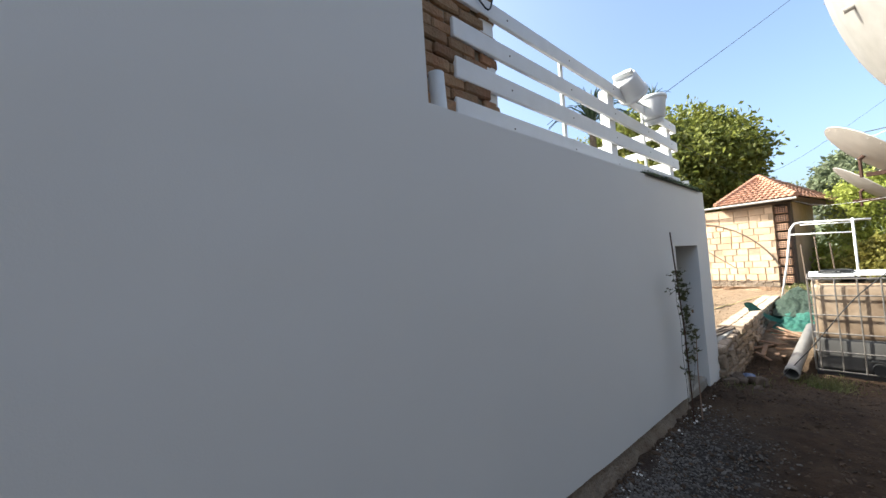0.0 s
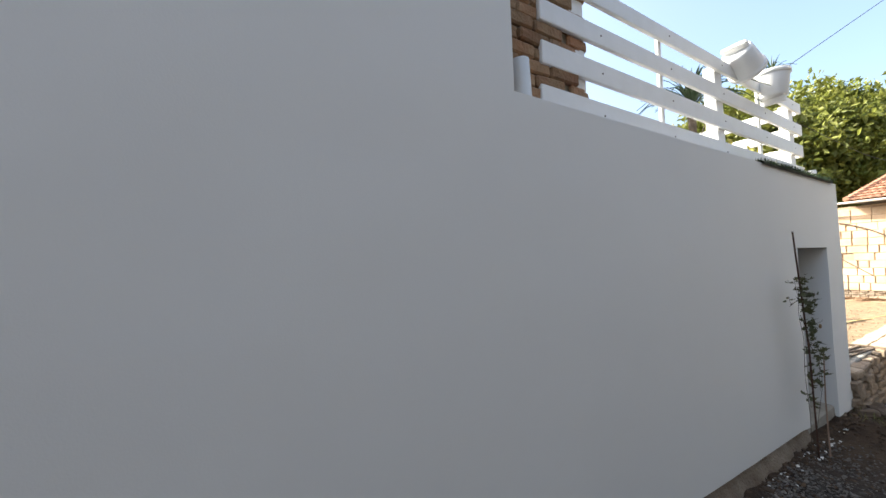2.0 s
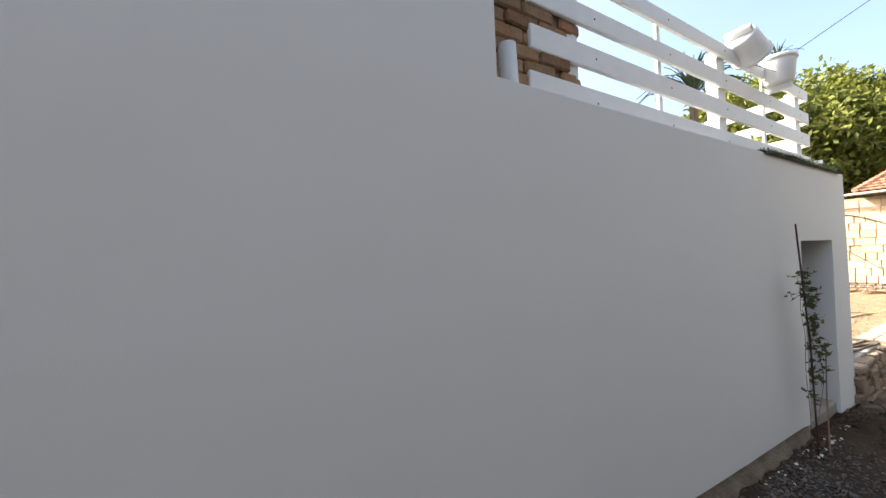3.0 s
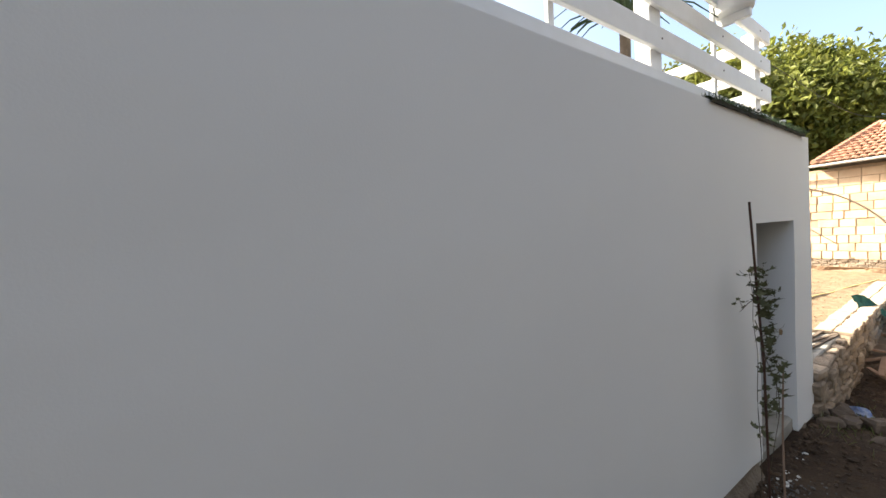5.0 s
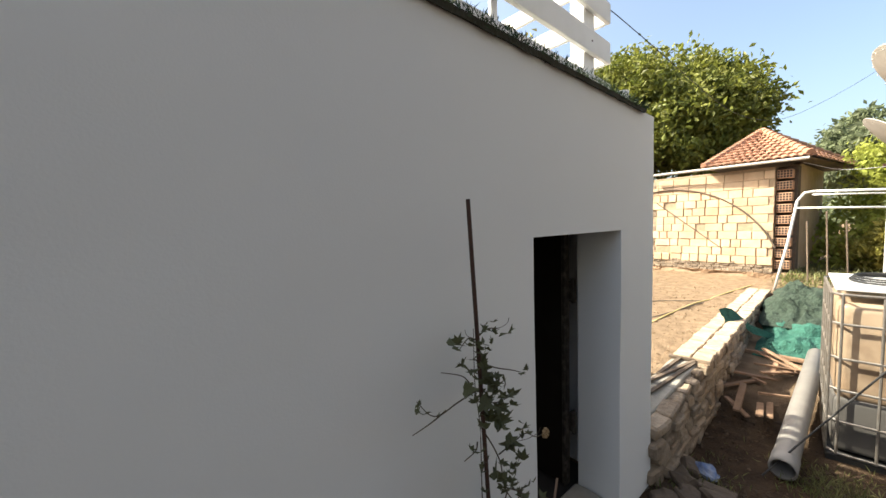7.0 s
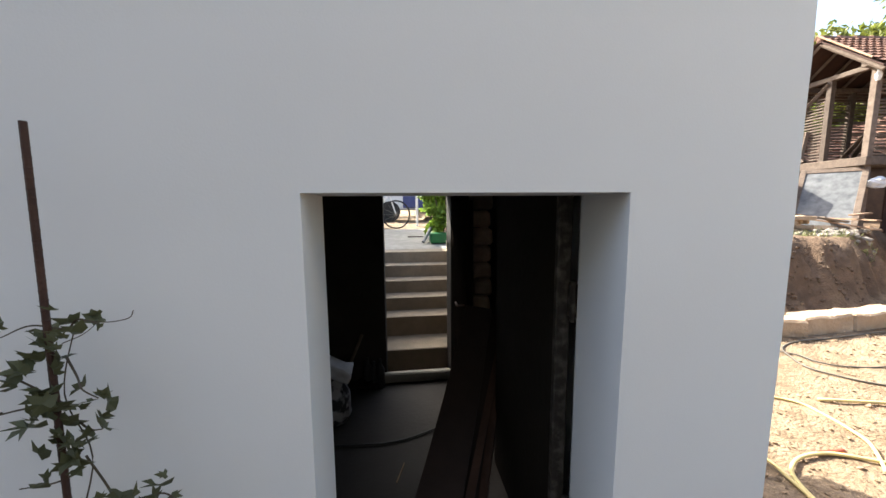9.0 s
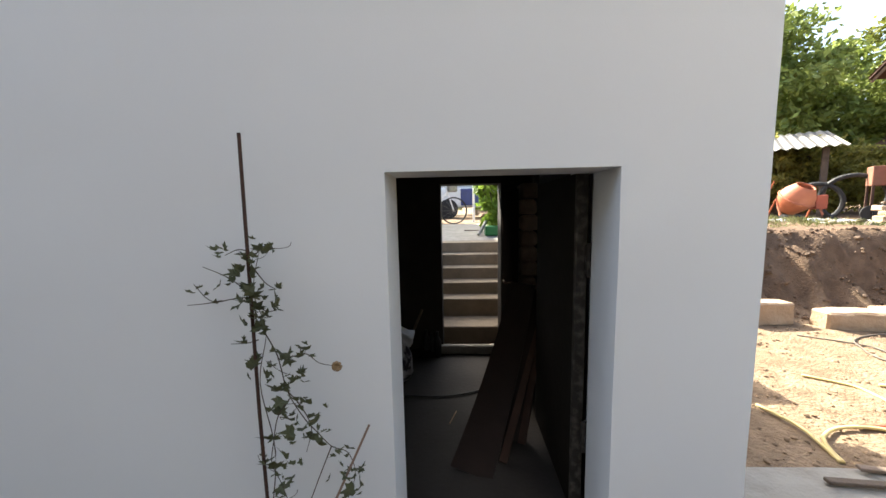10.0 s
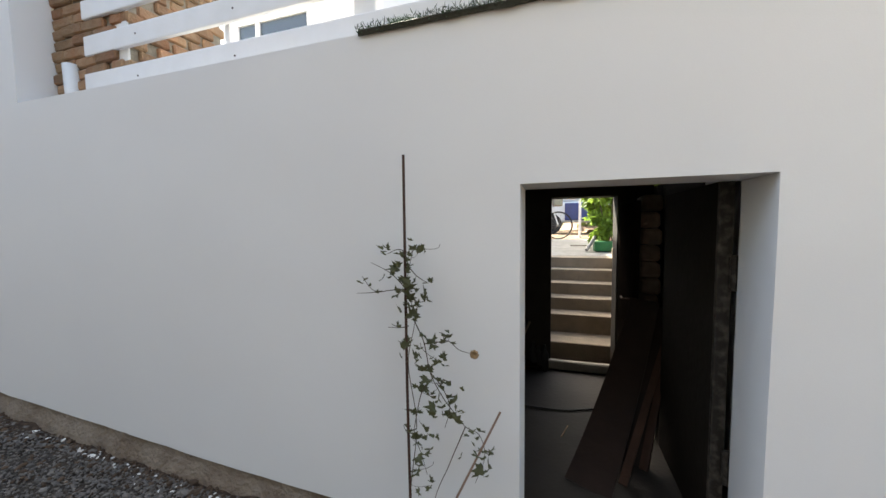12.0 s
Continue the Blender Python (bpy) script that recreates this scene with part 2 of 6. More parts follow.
def box(bm, x0, x1, y0, y1, z0, z1, bevel=0.0, m=None, segs=1):
    r = bmesh.ops.create_cube(bm, size=1, matrix=Matrix.LocRotScale(((x0 + x1) / 2, (y0 + y1) / 2, (z0 + z1) / 2), None, (x1 - x0, y1 - y0, z1 - z0)))
    vs = r["verts"]
    if bevel:
        es = list({e for v in vs for e in v.link_edges})
        r2 = bmesh.ops.bevel(bm, geom=es, offset=bevel, segments=segs, affect="EDGES", profile=0.6)
        vs = list({v for f in r2["faces"] for v in f.verts} | {v for v in vs if v.is_valid})
    if m is not None:
        bmesh.ops.transform(bm, matrix=m, verts=vs)
    return bm


def boxed(*a, **k):
    return box(bmesh.new(), *a, **k)


def rough_box(sx, sy, sz, amount=0.1, cuts=1, seed=0, bevel=0.15):
    """A stone or worn brick: a bevelled block with uneven corners."""
    bm = bmesh.new()
    box(bm, -sx / 2, sx / 2, -sy / 2, sy / 2, -sz / 2, sz / 2, bevel=min(sx, sy, sz) * bevel)
    if cuts > 1:
        bmesh.ops.subdivide_edges(bm, edges=bm.edges[:], cuts=cuts - 1, use_grid_fill=True)
    r = random.Random(seed)
    o = Vector((r.uniform(0, 99), r.uniform(0, 99), r.uniform(0, 99)))
    s = min(sx, sy, sz)
    for v in bm.verts:
        v.co += noise.noise_vector(v.co / s * 1.1 + o) * s * amount
    return bm


def tube(bm, pts, r, n=8, r2=None, caps=True):
    """A round tube along points."""
    pts = [Vector(p) for p in pts]
    rings = []
    up = Vector((0, 0, 1))
    for i, p in enumerate(pts):
        d = (pts[min(i + 1, len(pts) - 1)] - pts[max(i - 1, 0)]).normalized()
        side = d.cross(up)
        if side.length < 0.05:
            side = d.cross(Vector((1, 0, 0)))
        side.normalize()
        top = side.cross(d)
        rr = r if r2 is None else r + (r2 - r) * i / max(1, len(pts) - 1)
        rings.append([bm.verts.new(p + (side * math.cos(a) + top * math.sin(a)) * rr) for a in (2 * math.pi * k / n for k in range(n))])
    for a, b in zip(rings, rings[1:]):
        for k in range(n):
            bm.faces.new((a[k], a[(k + 1) % n], b[(k + 1) % n], b[k]))
    if caps:
        bm.faces.new(rings[0][::-1])
        bm.faces.new(rings[-1])
    return bm


def curve_pts(ctrl, n=8):
    """Points on a smooth line through the control points."""
    c = [Vector(p) for p in ctrl]
    c = [c[0] * 2 - c[1], *c, c[-1] * 2 - c[-2]]
    out = []
    for i in range(1, len(c) - 2):
        for k in range(n):
            t = k / n
            out.append(0.5 * (2 * c[i] + (c[i + 1] - c[i - 1]) * t + (2 * c[i - 1] - 5 * c[i] + 4 * c[i + 1] - c[i + 2]) * t * t + (3 * c[i] - c[i - 1] - 3 * c[i + 1] + c[i + 2]) * t ** 3))
    out.append(c[-2])
    return out


def lathe(bm, prof, n=20, m=None):
    """A turned shape from (radius, height) pairs."""
    rings = [[bm.verts.new((r * math.cos(2 * math.pi * k / n), r * math.sin(2 * math.pi * k / n), z)) for k in range(n)] for r, z in prof]
    for a, b in zip(rings, rings[1:]):
        for k in range(n):
            bm.faces.new((a[k], a[(k + 1) % n], b[(k + 1) % n], b[k]))
    if m is not None:
        bmesh.ops.transform(bm, matrix=m, verts=[v for r in rings for v in r])
    return bm


def smooth01(v, lo, hi):
    t = min(1, max(0, (v - lo) / (hi - lo)))
    return t * t * (3 - 2 * t)


# ---- ground ----
def lerp_line(x, pts):
    for (xa, za), (xb, zb) in zip(pts, pts[1:]):
        if x <= xb:
            return za + (zb - za) * max(0, (x - xa) / (xb - xa))
    return pts[-1][1]


FRONT = [(-40, 0.4), (-6, 0.28), (-4.4, 0.17), (-2.4, 0.05), (-1.2, 0.02), (-0.2, 0.0), (0.9, -0.04), (1.5, -0.12), (2.3, -0.24), (3.2, -0.26), (4.4, -0.12), (5.5, 0.0), (7, 0.3), (9, 0.4), (40, 0.5)]
BANK = [(2.4, 2.75), (4.0, 2.75), (5.5, 2.85), (6.6, 2.95), (8.2, 3.75), (10, 4.7), (12.5, 6.0), (40, 18)]


def land(x, y):
    """Height of the ground."""
    f = lerp_line(x, FRONT)
    if y < 0.15 or x < 1.2:
        z = f
    else:
        z = max(min(f, 0.3), 0.3 + 0.02 * (y - 0.3) - 0.16 * smooth01(x, 6, 9))
    if x > 1.2:
        foot = lerp_line(x, BANK)
        if y > 0.15:
            behind = smooth01((x - 10.4) * 0.995 - (y - 0.15) * 0.1, 0.1, 0.3) * smooth01(y, 3.0, 3.6)
            z += 0.9 * max(behind, smooth01(y + 0.12 * noise.noise((x * 1.7, y * 1.7, 3)) + 0.22 * noise.noise((x * 4.3, y * 3.1, 6)), foot - 0.05, foot + 0.65))
    elif y > 2.6:
        z = 1.02 if (x > 1.05 or x < -0.05 or y > 4.6) else 0.0
        z += min(0.3, 0.075 * max(0, y - 4.5))
    elif y > 0.05:
        z = -0.1
    return z


def soil(x, y):
    gravel = smooth01(-abs(y + 0.45), -0.5, -0.15) * smooth01(x, -6, -4.5) * (1 - smooth01(x, -1.4, 0.4)) if y < 0.1 else 0
    sand = smooth01(y, 0.1, 0.3) if x > 1.2 else (1.0 if y > 5.2 else 0)
    sand = max(sand, smooth01(x, 3.4, 4.6) * 0.8)
    foot = lerp_line(x, BANK)
    bank = smooth01(y, foot - 0.1, foot + 0.15) * 0.95 if x > 1.2 and y > 0.15 else 0
    return gravel, sand, bank


def steps_of(lo, hi, fine_lo, fine_hi, step):
    a = list(np.arange(fine_lo, fine_hi + 1e-6, step))
    d, v = step, fine_hi
    while v < hi:
        d *= 1.35
        v += d
        a.append(min(v, hi))
    d, v = step, fine_lo
    while v > lo:
        d *= 1.35
        v -= d
        a.insert(0, max(v, lo))
    return a


gx, gy = steps_of(-400, 600, -6, 13, 0.08), steps_of(-400, 600, -2.6, 6.6, 0.08)
gv, gs = [], []
for gyv in gy:
    for gxv in gx:
        near = smooth01(-max(abs(gxv), abs(gyv)), -60, -20)
        rough_z = 0.022 * noise.noise((gxv * 2.3, gyv * 2.3, 0)) + 0.012 * noise.noise((gxv * 7, gyv * 7, 5))
        gv.append((gxv, gyv, land(gxv, gyv) + rough_z * (1 if gxv < 1.2 and gyv > 0.2 else near)))
        gs.append(soil(gxv, gyv))
W_ = len(gx)
gf = [(j * W_ + i, j * W_ + i + 1, (j + 1) * W_ + i + 1, (j + 1) * W_ + i) for j in range(len(gy) - 1) for i in range(W_ - 1)]
gm = bpy.data.meshes.new("ground")
gm.from_pydata(gv, [], gf)
at = gm.color_attributes.new("soil", "FLOAT_COLOR", "POINT")
at.data.foreach_set("color", np.array([(*c, 1) for c in gs], "f").ravel())
gm.polygons.foreach_set("use_smooth", [True] * len(gm.polygons))
gm.materials.append(EARTH)
tagged(new("ground", gm), "dark trodden earth and pale dry sandy yard", "ground", kind="structure")

# ---- the white house ----
XE, XL, ZT = 1.448, -3.585, 2.55          # east corner, edge of the tall part, wall top


PLASTER_FOOT = [(-9, 0.42), (-4.3, 0.31), (-2.4, 0.2), (-1.8, 0.165), (-0.2, 0.11), (0.9, -0.03), (1.46, -0.07)]


def grid_wall(x0, x1, z0, z1, y0, y1, step=0.25, holes=()):
    """A wall slab whose front has fine uneven plaster; cells inside a hole are left out and the hole is lined."""
    bm = bmesh.new()
    xs = sorted({round(v, 4) for v in [*np.arange(x0, x1, step), x1] + [h[k] for h in holes for k in (0, 1)]})
    zs = sorted({round(v, 4) for v in [z0, *np.arange(0.42, z1, step), z1] + [h[k] for h in holes for k in (2, 3)]})
    inside = lambda xc, zc: any(h[0] < xc < h[1] and h[2] < zc < h[3] for h in holes)
    fr, bk = {}, {}
    for x in xs:
        for z in zs:
            d = 0.006 * noise.noise((x * 0.9, z * 0.9, 2)) + 0.003 * noise.noise((x * 3, z * 3, 9))
            zz = lerp_line(x, PLASTER_FOOT) + 0.012 * noise.noise((x * 6, 1, 1)) if z == zs[0] else z
            fr[x, z] = bm.verts.new((x, y0 + d, zz))
            bk[x, z] = bm.verts.new((x, y1, zz))
    def cell(i, j):
        return 0 <= i < len(xs) - 1 and 0 <= j < len(zs) - 1 and not inside((xs[i] + xs[i + 1]) / 2, (zs[j] + zs[j + 1]) / 2)
    for i in range(len(xs) - 1):
        for j in range(len(zs) - 1):
            if not cell(i, j):
                continue
            a, b, c, d = (xs[i], zs[j]), (xs[i + 1], zs[j]), (xs[i + 1], zs[j + 1]), (xs[i], zs[j + 1])
            bm.faces.new((fr[a], fr[b], fr[c], fr[d]))
            bm.faces.new((bk[a], bk[d], bk[c], bk[b]))
            for (p, q), nb in (((a, b), (i, j - 1)), ((b, c), (i + 1, j)), ((c, d), (i, j + 1)), ((d, a), (i - 1, j))):
                if not cell(*nb):
                    bm.faces.new((fr[q], fr[p], bk[p], bk[q]))
    bmesh.ops.delete(bm, geom=[v for v in bm.verts if not v.link_faces], context="VERTS")
    return bm


def bevel_outline(ob, width=0.012):
    mod = ob.modifiers.new("worn_edge", "BEVEL")
    mod.width, mod.segments, mod.limit_method, mod.angle_limit = width, 3, "ANGLE", radians(50)


w = solo("wall_south", grid_wall(-9.0, XE, 0.05, 6.0, 0.0, 0.27, step=0.16, holes=[(0.0, 0.9, 0.05, 1.8), (XL, XE, ZT, 6.0)]), PLASTER, "smooth white plastered house wall with low cellar doorway", "wall", "structure")
bevel_outline(w)
solo("wall_east", boxed(XE - 0.3, XE - 0.004, 0.301, 1.4, -0.3, ZT - 0.01, bevel=0.01), PLASTER, "white plastered end wall of the house", "wall", "structure")
bm = bmesh.new()                          # bare footing below the plaster
foot_x = [v for v in np.arange(-9, 1.45, 0.06)]
rows_f = []
for x in foot_x:
    ya = 0.02 + 0.03 * noise.noise((x * 5, 0, 4)) + (0.25 if 0 < x < 0.9 else 0)
    zt = lerp_line(x, PLASTER_FOOT) + 0.02
    rows_f.append([bm.verts.new((x, ya + dy + 0.012 * noise.noise((x * 9, k, 8)), z)) for k, (dy, z) in enumerate(((0.0, zt), (-0.015, zt - 0.06), (-0.05, zt - 0.13), (-0.10, zt - 0.3)))])
for ra, rb in zip(rows_f, rows_f[1:]):
    for k in range(3):
        bm.faces.new((ra[k + 1], rb[k + 1], rb[k], ra[k]))
solo("baseboard", bm, PLINTH, "bare crumbling earthy concrete footing under the plaster", "footing", "structure")

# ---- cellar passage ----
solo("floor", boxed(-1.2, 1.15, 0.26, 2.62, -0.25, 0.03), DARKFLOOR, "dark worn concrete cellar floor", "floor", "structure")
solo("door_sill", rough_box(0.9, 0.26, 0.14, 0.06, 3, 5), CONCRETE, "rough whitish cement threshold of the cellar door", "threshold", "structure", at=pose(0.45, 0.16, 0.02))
solo("wall_cellar_west", boxed(-1.5, -1.2, 0.301, 2.62, -0.2, 2.3), CELLAR, "cellar wall coloured dark for the dim interior", "wall", "structure")
solo("wall_cellar_east", boxed(1.151, 1.16, 0.301, 2.62, -0.2, 2.3), CELLAR, "cellar wall coloured dark for the dim interior", "wall", "structure")
solo("wall_cellar_south", grid_wall(-1.2, 1.15, -0.2, 2.3, 0.302, 0.31, step=5, holes=[(-0.05, 0.98, -0.2, 1.83)]), CELLAR, "cellar wall beside the doorway coloured dark for the dim interior", "wall", "structure")
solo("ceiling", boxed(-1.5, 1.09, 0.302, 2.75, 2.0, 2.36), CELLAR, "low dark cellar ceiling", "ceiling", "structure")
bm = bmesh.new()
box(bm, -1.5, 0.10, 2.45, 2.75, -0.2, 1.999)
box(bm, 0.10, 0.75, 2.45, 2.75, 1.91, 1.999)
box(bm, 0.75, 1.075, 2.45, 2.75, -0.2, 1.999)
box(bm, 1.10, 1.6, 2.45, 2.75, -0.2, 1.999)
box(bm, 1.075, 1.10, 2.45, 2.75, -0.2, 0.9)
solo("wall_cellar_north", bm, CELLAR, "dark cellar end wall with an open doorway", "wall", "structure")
pl = thing("brick_pillar", "brick pillar with crumbling mortar in the cellar, brightened in colour", "pillar", at=(0.98, 2.2, 0.03))
pm = mesh_of(rough_box(0.17, 0.2, 0.145, 0.08, 2, 11), "brick", LITBRICK)
for k in range(12):
    piece("brick", pm, pl, pose(0.012 * math.sin(k * 2.3), 0.008 * math.cos(k * 3.1), 0.075 + k * 0.155, 0, 0, 4 * math.sin(k * 1.9)))
# open outer door leaf, swung inwards along the passage
dl = thing("door_1", "dark brown old wooden cellar door, open inwards", "door", kind="structure", at=(0.90, 0.33, 0.05))
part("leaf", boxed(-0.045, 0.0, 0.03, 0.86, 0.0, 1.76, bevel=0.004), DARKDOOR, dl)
part("leaf_edge", boxed(-0.052, 0.004, 0.0, 0.03, 0.0, 1.76, bevel=0.004), PEEL, dl, "door edge with white peeling paint")
for z in (0.45, 1.35):
    bm = boxed(-0.012, 0.02, -0.03, 0.0, z - 0.07, z + 0.07, bevel=0.006)
    tube(bm, [(0.0, -0.03, z - 0.08), (0.0, -0.03, z + 0.08)], 0.012)
    part("hinge", bm, PEEL, dl, "paint-smeared steel hinge")
# far door leaf, open into the stairwell
d2 = thing("door_2", "dark wooden back door standing open", "door", kind="structure", at=(0.76, 2.44, 0.05))
part("leaf", boxed(0.0, 0.05, -0.75, 0.0, 0.0, 1.76, bevel=0.004), DIMWOOD, d2)
bm = bmesh.new()
tube(bm, curve_pts([(-0.005, -0.68, 0.93), (-0.06, -0.68, 0.93), (-0.06, -0.58, 0.93)], 5), 0.009)
part("door_handle", bm, RUST, d2, "black lever handle")


def lean_board(w_, t_, foot, top, bend, turn, name, material, label):
    """A board from its foot to its top, bowed a little across its face."""
    foot, top = Vector(foot), Vector(top)
    l_ = (top - foot).length
    bm = bmesh.new()
    box(bm, -w_ / 2, w_ / 2, -t_ / 2, t_ / 2, 0, l_)
    bmesh.ops.subdivide_edges(bm, edges=[e for e in bm.edges if abs((e.verts[0].co - e.verts[1].co).z) > 0.1], cuts=9)
    for v in bm.verts:
        u = v.co.z / l_
        v.co.y += bend * (u * (1 - u)) * 4
        v.co.x *= 1 - 0.25 * u
    m = Matrix.Translation(foot) @ (top - foot).to_track_quat("Z", "Y").to_matrix().to_4x4() @ pose(0, 0, 0, 0, 0, turn)
    return solo(name, bm, material, label, "board", group="boards leaning in the cellar", at=m)


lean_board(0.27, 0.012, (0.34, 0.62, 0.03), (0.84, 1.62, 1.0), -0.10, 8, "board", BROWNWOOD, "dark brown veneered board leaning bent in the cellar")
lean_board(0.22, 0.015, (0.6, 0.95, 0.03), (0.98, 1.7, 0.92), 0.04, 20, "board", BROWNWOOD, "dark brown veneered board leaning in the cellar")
lean_board(0.05, 0.03, (0.55, 0.72, 0.03), (0.98, 1.5, 0.8), 0.0, 10, "batten", BATTEN, "rough wooden batten leaning against the boards")
lean_board(0.05, 0.03, (0.7, 0.9, 0.03), (1.0, 1.5, 0.85), 0.0, 0, "batten", BATTEN, "rough wooden batten leaning against the boards")
bm = bmesh.new()
tube(bm, curve_pts([(-0.6, 1.55, 0.045), (0.1, 1.5, 0.042), (0.45, 1.6, 0.042), (0.7, 1.75, 0.042)], 6), 0.008, 6)
solo("cable", bm, BLACK, "thin black cable lying on the cellar floor", "cable")
bm = bmesh.new()
lathe(bm, [(0.0, 0.0), (0.13, 0.0), (0.17, 0.08), (0.16, 0.28), (0.12, 0.42), (0.05, 0.5), (0.07, 0.56), (0.0, 0.55)], 14)
for v in bm.verts:
    v.co += noise.noise_vector(v.co * 9) * 0.035
solo("sack", bm, mat("printed_sack", (0.34, 0.34, 0.35), (0.03, 0.03, 0.035), scale=11, bump=0.6, fine=20, spread=0.12), "crumpled white printed sack on the cellar floor", "sack", at=pose(-0.30, 1.86, 0.03) @ Matrix.Scale(0.75, 4), smooth=True)
for k, (hx, hh, hr) in enumerate(((-0.08, 0.3, 0.045), (-0.02, 0.26, 0.04), (0.04, 0.28, 0.045))):
    bm = bmesh.new()
    lathe(bm, [(0.0, 0.0), (hr, 0.0), (hr, hh * 0.65), (hr * 0.4, hh * 0.82), (hr * 0.4, hh), (0.0, hh)], 12)
    solo("bottle", bm, BLACK, "dark dusty glass bottle by the cellar wall", "bottle", group="bottles in the cellar", at=pose(hx, 2.36, 0.03), smooth=True)
bm = bmesh.new()
tube(bm, [(-0.35, 2.25, 0.03), (-0.12, 2.4, 0.55)], 0.015)
solo("stick", bm, OLDWOOD, "thin stick leaning on the cellar wall", "stick")
bm = bmesh.new()
tube(bm, [(0.20, 1.12, 0.036), (0.25, 1.28, 0.038)], 0.004, 5)
solo("splinter", bm, PALEWOOD, "pale wood splinter on the cellar floor", "splinter")
for k in range(3):
    bm = bmesh.new()
    tube(bm, [(-0.5 + 0.1 * k, 2.22 + 0.03 * k, 0.06 + 0.02 * k), (0.06, 2.34 + 0.02 * k, 0.08 + 0.03 * k)], 0.022, 6, 0.016)
    solo("pole_offcut", bm, DIMWOOD, "dark pole offcut lying by the cellar threshold", "pole", group="pole offcuts in the cellar")
bm = rough_box(0.3, 0.2, 0.09, 0.3, 4, 77)
solo("tied_bag", bm, SACK, "small white and blue plastic bag on the sack", "bag", at=pose(-0.3, 1.9, 0.46, 0, 25, 0), smooth=True)
solo("threshold_beam", boxed(-0.1, 0.74, 2.40, 2.47, 0.03, 0.13, bevel=0.012), CONCRETE, "pale worn beam across the back threshold", "threshold", "structure")

# ---- stair up to the far yard ----
RISE, RUN, Y1, Z0 = 0.16, 0.28, 3.18, 0.30
solo("stair_landing", boxed(-0.02, 0.93, 2.752, Y1 + 0.01, -0.1, Z0 - 0.07, bevel=0.01), STEPC, "worn concrete landing at the stair foot", "landing", "structure")
stair = thing("stairs", "worn grey concrete outdoor steps", "stairs", kind="structure")
for k in range(5):
    st = boxed(-0.02, 1.0, Y1 + k * RUN, Y1 + (k + 1) * RUN + 0.02, Z0 - 0.2, Z0 + (k + 1) * RISE, bevel=0.012, segs=2)
    for v in st.verts:
        v.co += noise.noise_vector(v.co * 6) * 0.006
    part("step", st, STEPC, stair)
solo("stair_wall_east", boxed(1.0, 1.16, 2.752, 4.62, -0.1, 1.24, bevel=0.012), STEPC, "low grey concrete cheek wall beside the steps", "wall", "structure")
solo("stair_wall_west", boxed(-0.2, -0.02, 2.752, 4.62, -0.1, 1.16, bevel=0.012), STEPC, "low grey concrete cheek wall beside the steps", "wall", "structure")
bm = boxed(-1.6, 2.2, Y1 + 5 * RUN, 6.9, 0.85, 1.105, bevel=0.01)
for v in bm.verts:
    v.co.z += 0.075 * (v.co.y - 4.58)
solo("pavement", bm, CONCRETE, "grey concrete slab above the steps", "slab", "structure")
bm = boxed(0.42, 0.72, 5.75, 5.83, 1.19, 1.203)
for k in range(9):
    box(bm, 0.435 + k * 0.031, 0.45 + k * 0.031, 5.755, 5.825, 1.203, 1.209)
solo("drain_grate", bm, RUST, "dark rusty drain grate in the slab", "grate")


def leaf_mesh(name, centres, size, material, seed=0, droop=0.3, aspect=0.5, normals=None):
    """Many small folded leaves round the given centres, as one mesh."""
    r = np.random.RandomState(seed)
    c = np.asarray(centres, float)
    k = len(c)
    d = r.normal(size=(k, 3))
    d[:, 2] -= droop
    d /= np.linalg.norm(d, axis=1)[:, None]
    u = r.normal(size=(k, 3))
    u[:, 2] *= 0.5
    side = np.cross(d, u)
    side /= np.linalg.norm(side, axis=1)[:, None] + 1e-9
    nrm = np.cross(side, d)
    s = size * r.uniform(0.6, 1.4, k)[:, None]
    v = np.stack([c, c + d * s * 0.5 + side * s * aspect / 2 + nrm * s * 0.08, c + d * s, c + d * s * 0.5 - side * s * aspect / 2 + nrm * s * 0.08], 1).reshape(-1, 3)
    i = np.arange(k)[:, None] * 4
    f = np.concatenate([i + [0, 1, 2], i + [0, 2, 3]], 1).reshape(-1, 3)
    me = bpy.data.meshes.new(name)
    me.from_pydata(v.tolist(), [], f.tolist())
    me.materials.append(material)
    return me


def crown_points(blobs, n, seed, shell=0.55):
    """Places for leaves in clumps spread over uneven lobes."""
    r = np.random.RandomState(seed)
    out = []
    vol = np.array([b[3] ** 2 for b in blobs], float)
    for b, share in zip(blobs, vol / vol.sum()):
        m = int(n * share)
        clumps = max(6, m // 55)
        d = r.normal(size=(clumps, 3))
        d /= np.linalg.norm(d, axis=1)[:, None]
        rad = b[3] * (shell + (1 - shell) * r.uniform(0, 1, clumps) ** 0.6)
        cc = np.array(b[:3]) + d * rad[:, None] * np.array([1, 1, 0.85])
        pick = r.randint(0, clumps, m)
        out.append(cc[pick] + r.normal(size=(m, 3)) * b[3] * np.array([0.16, 0.16, 0.11]))
    return np.concatenate(out)


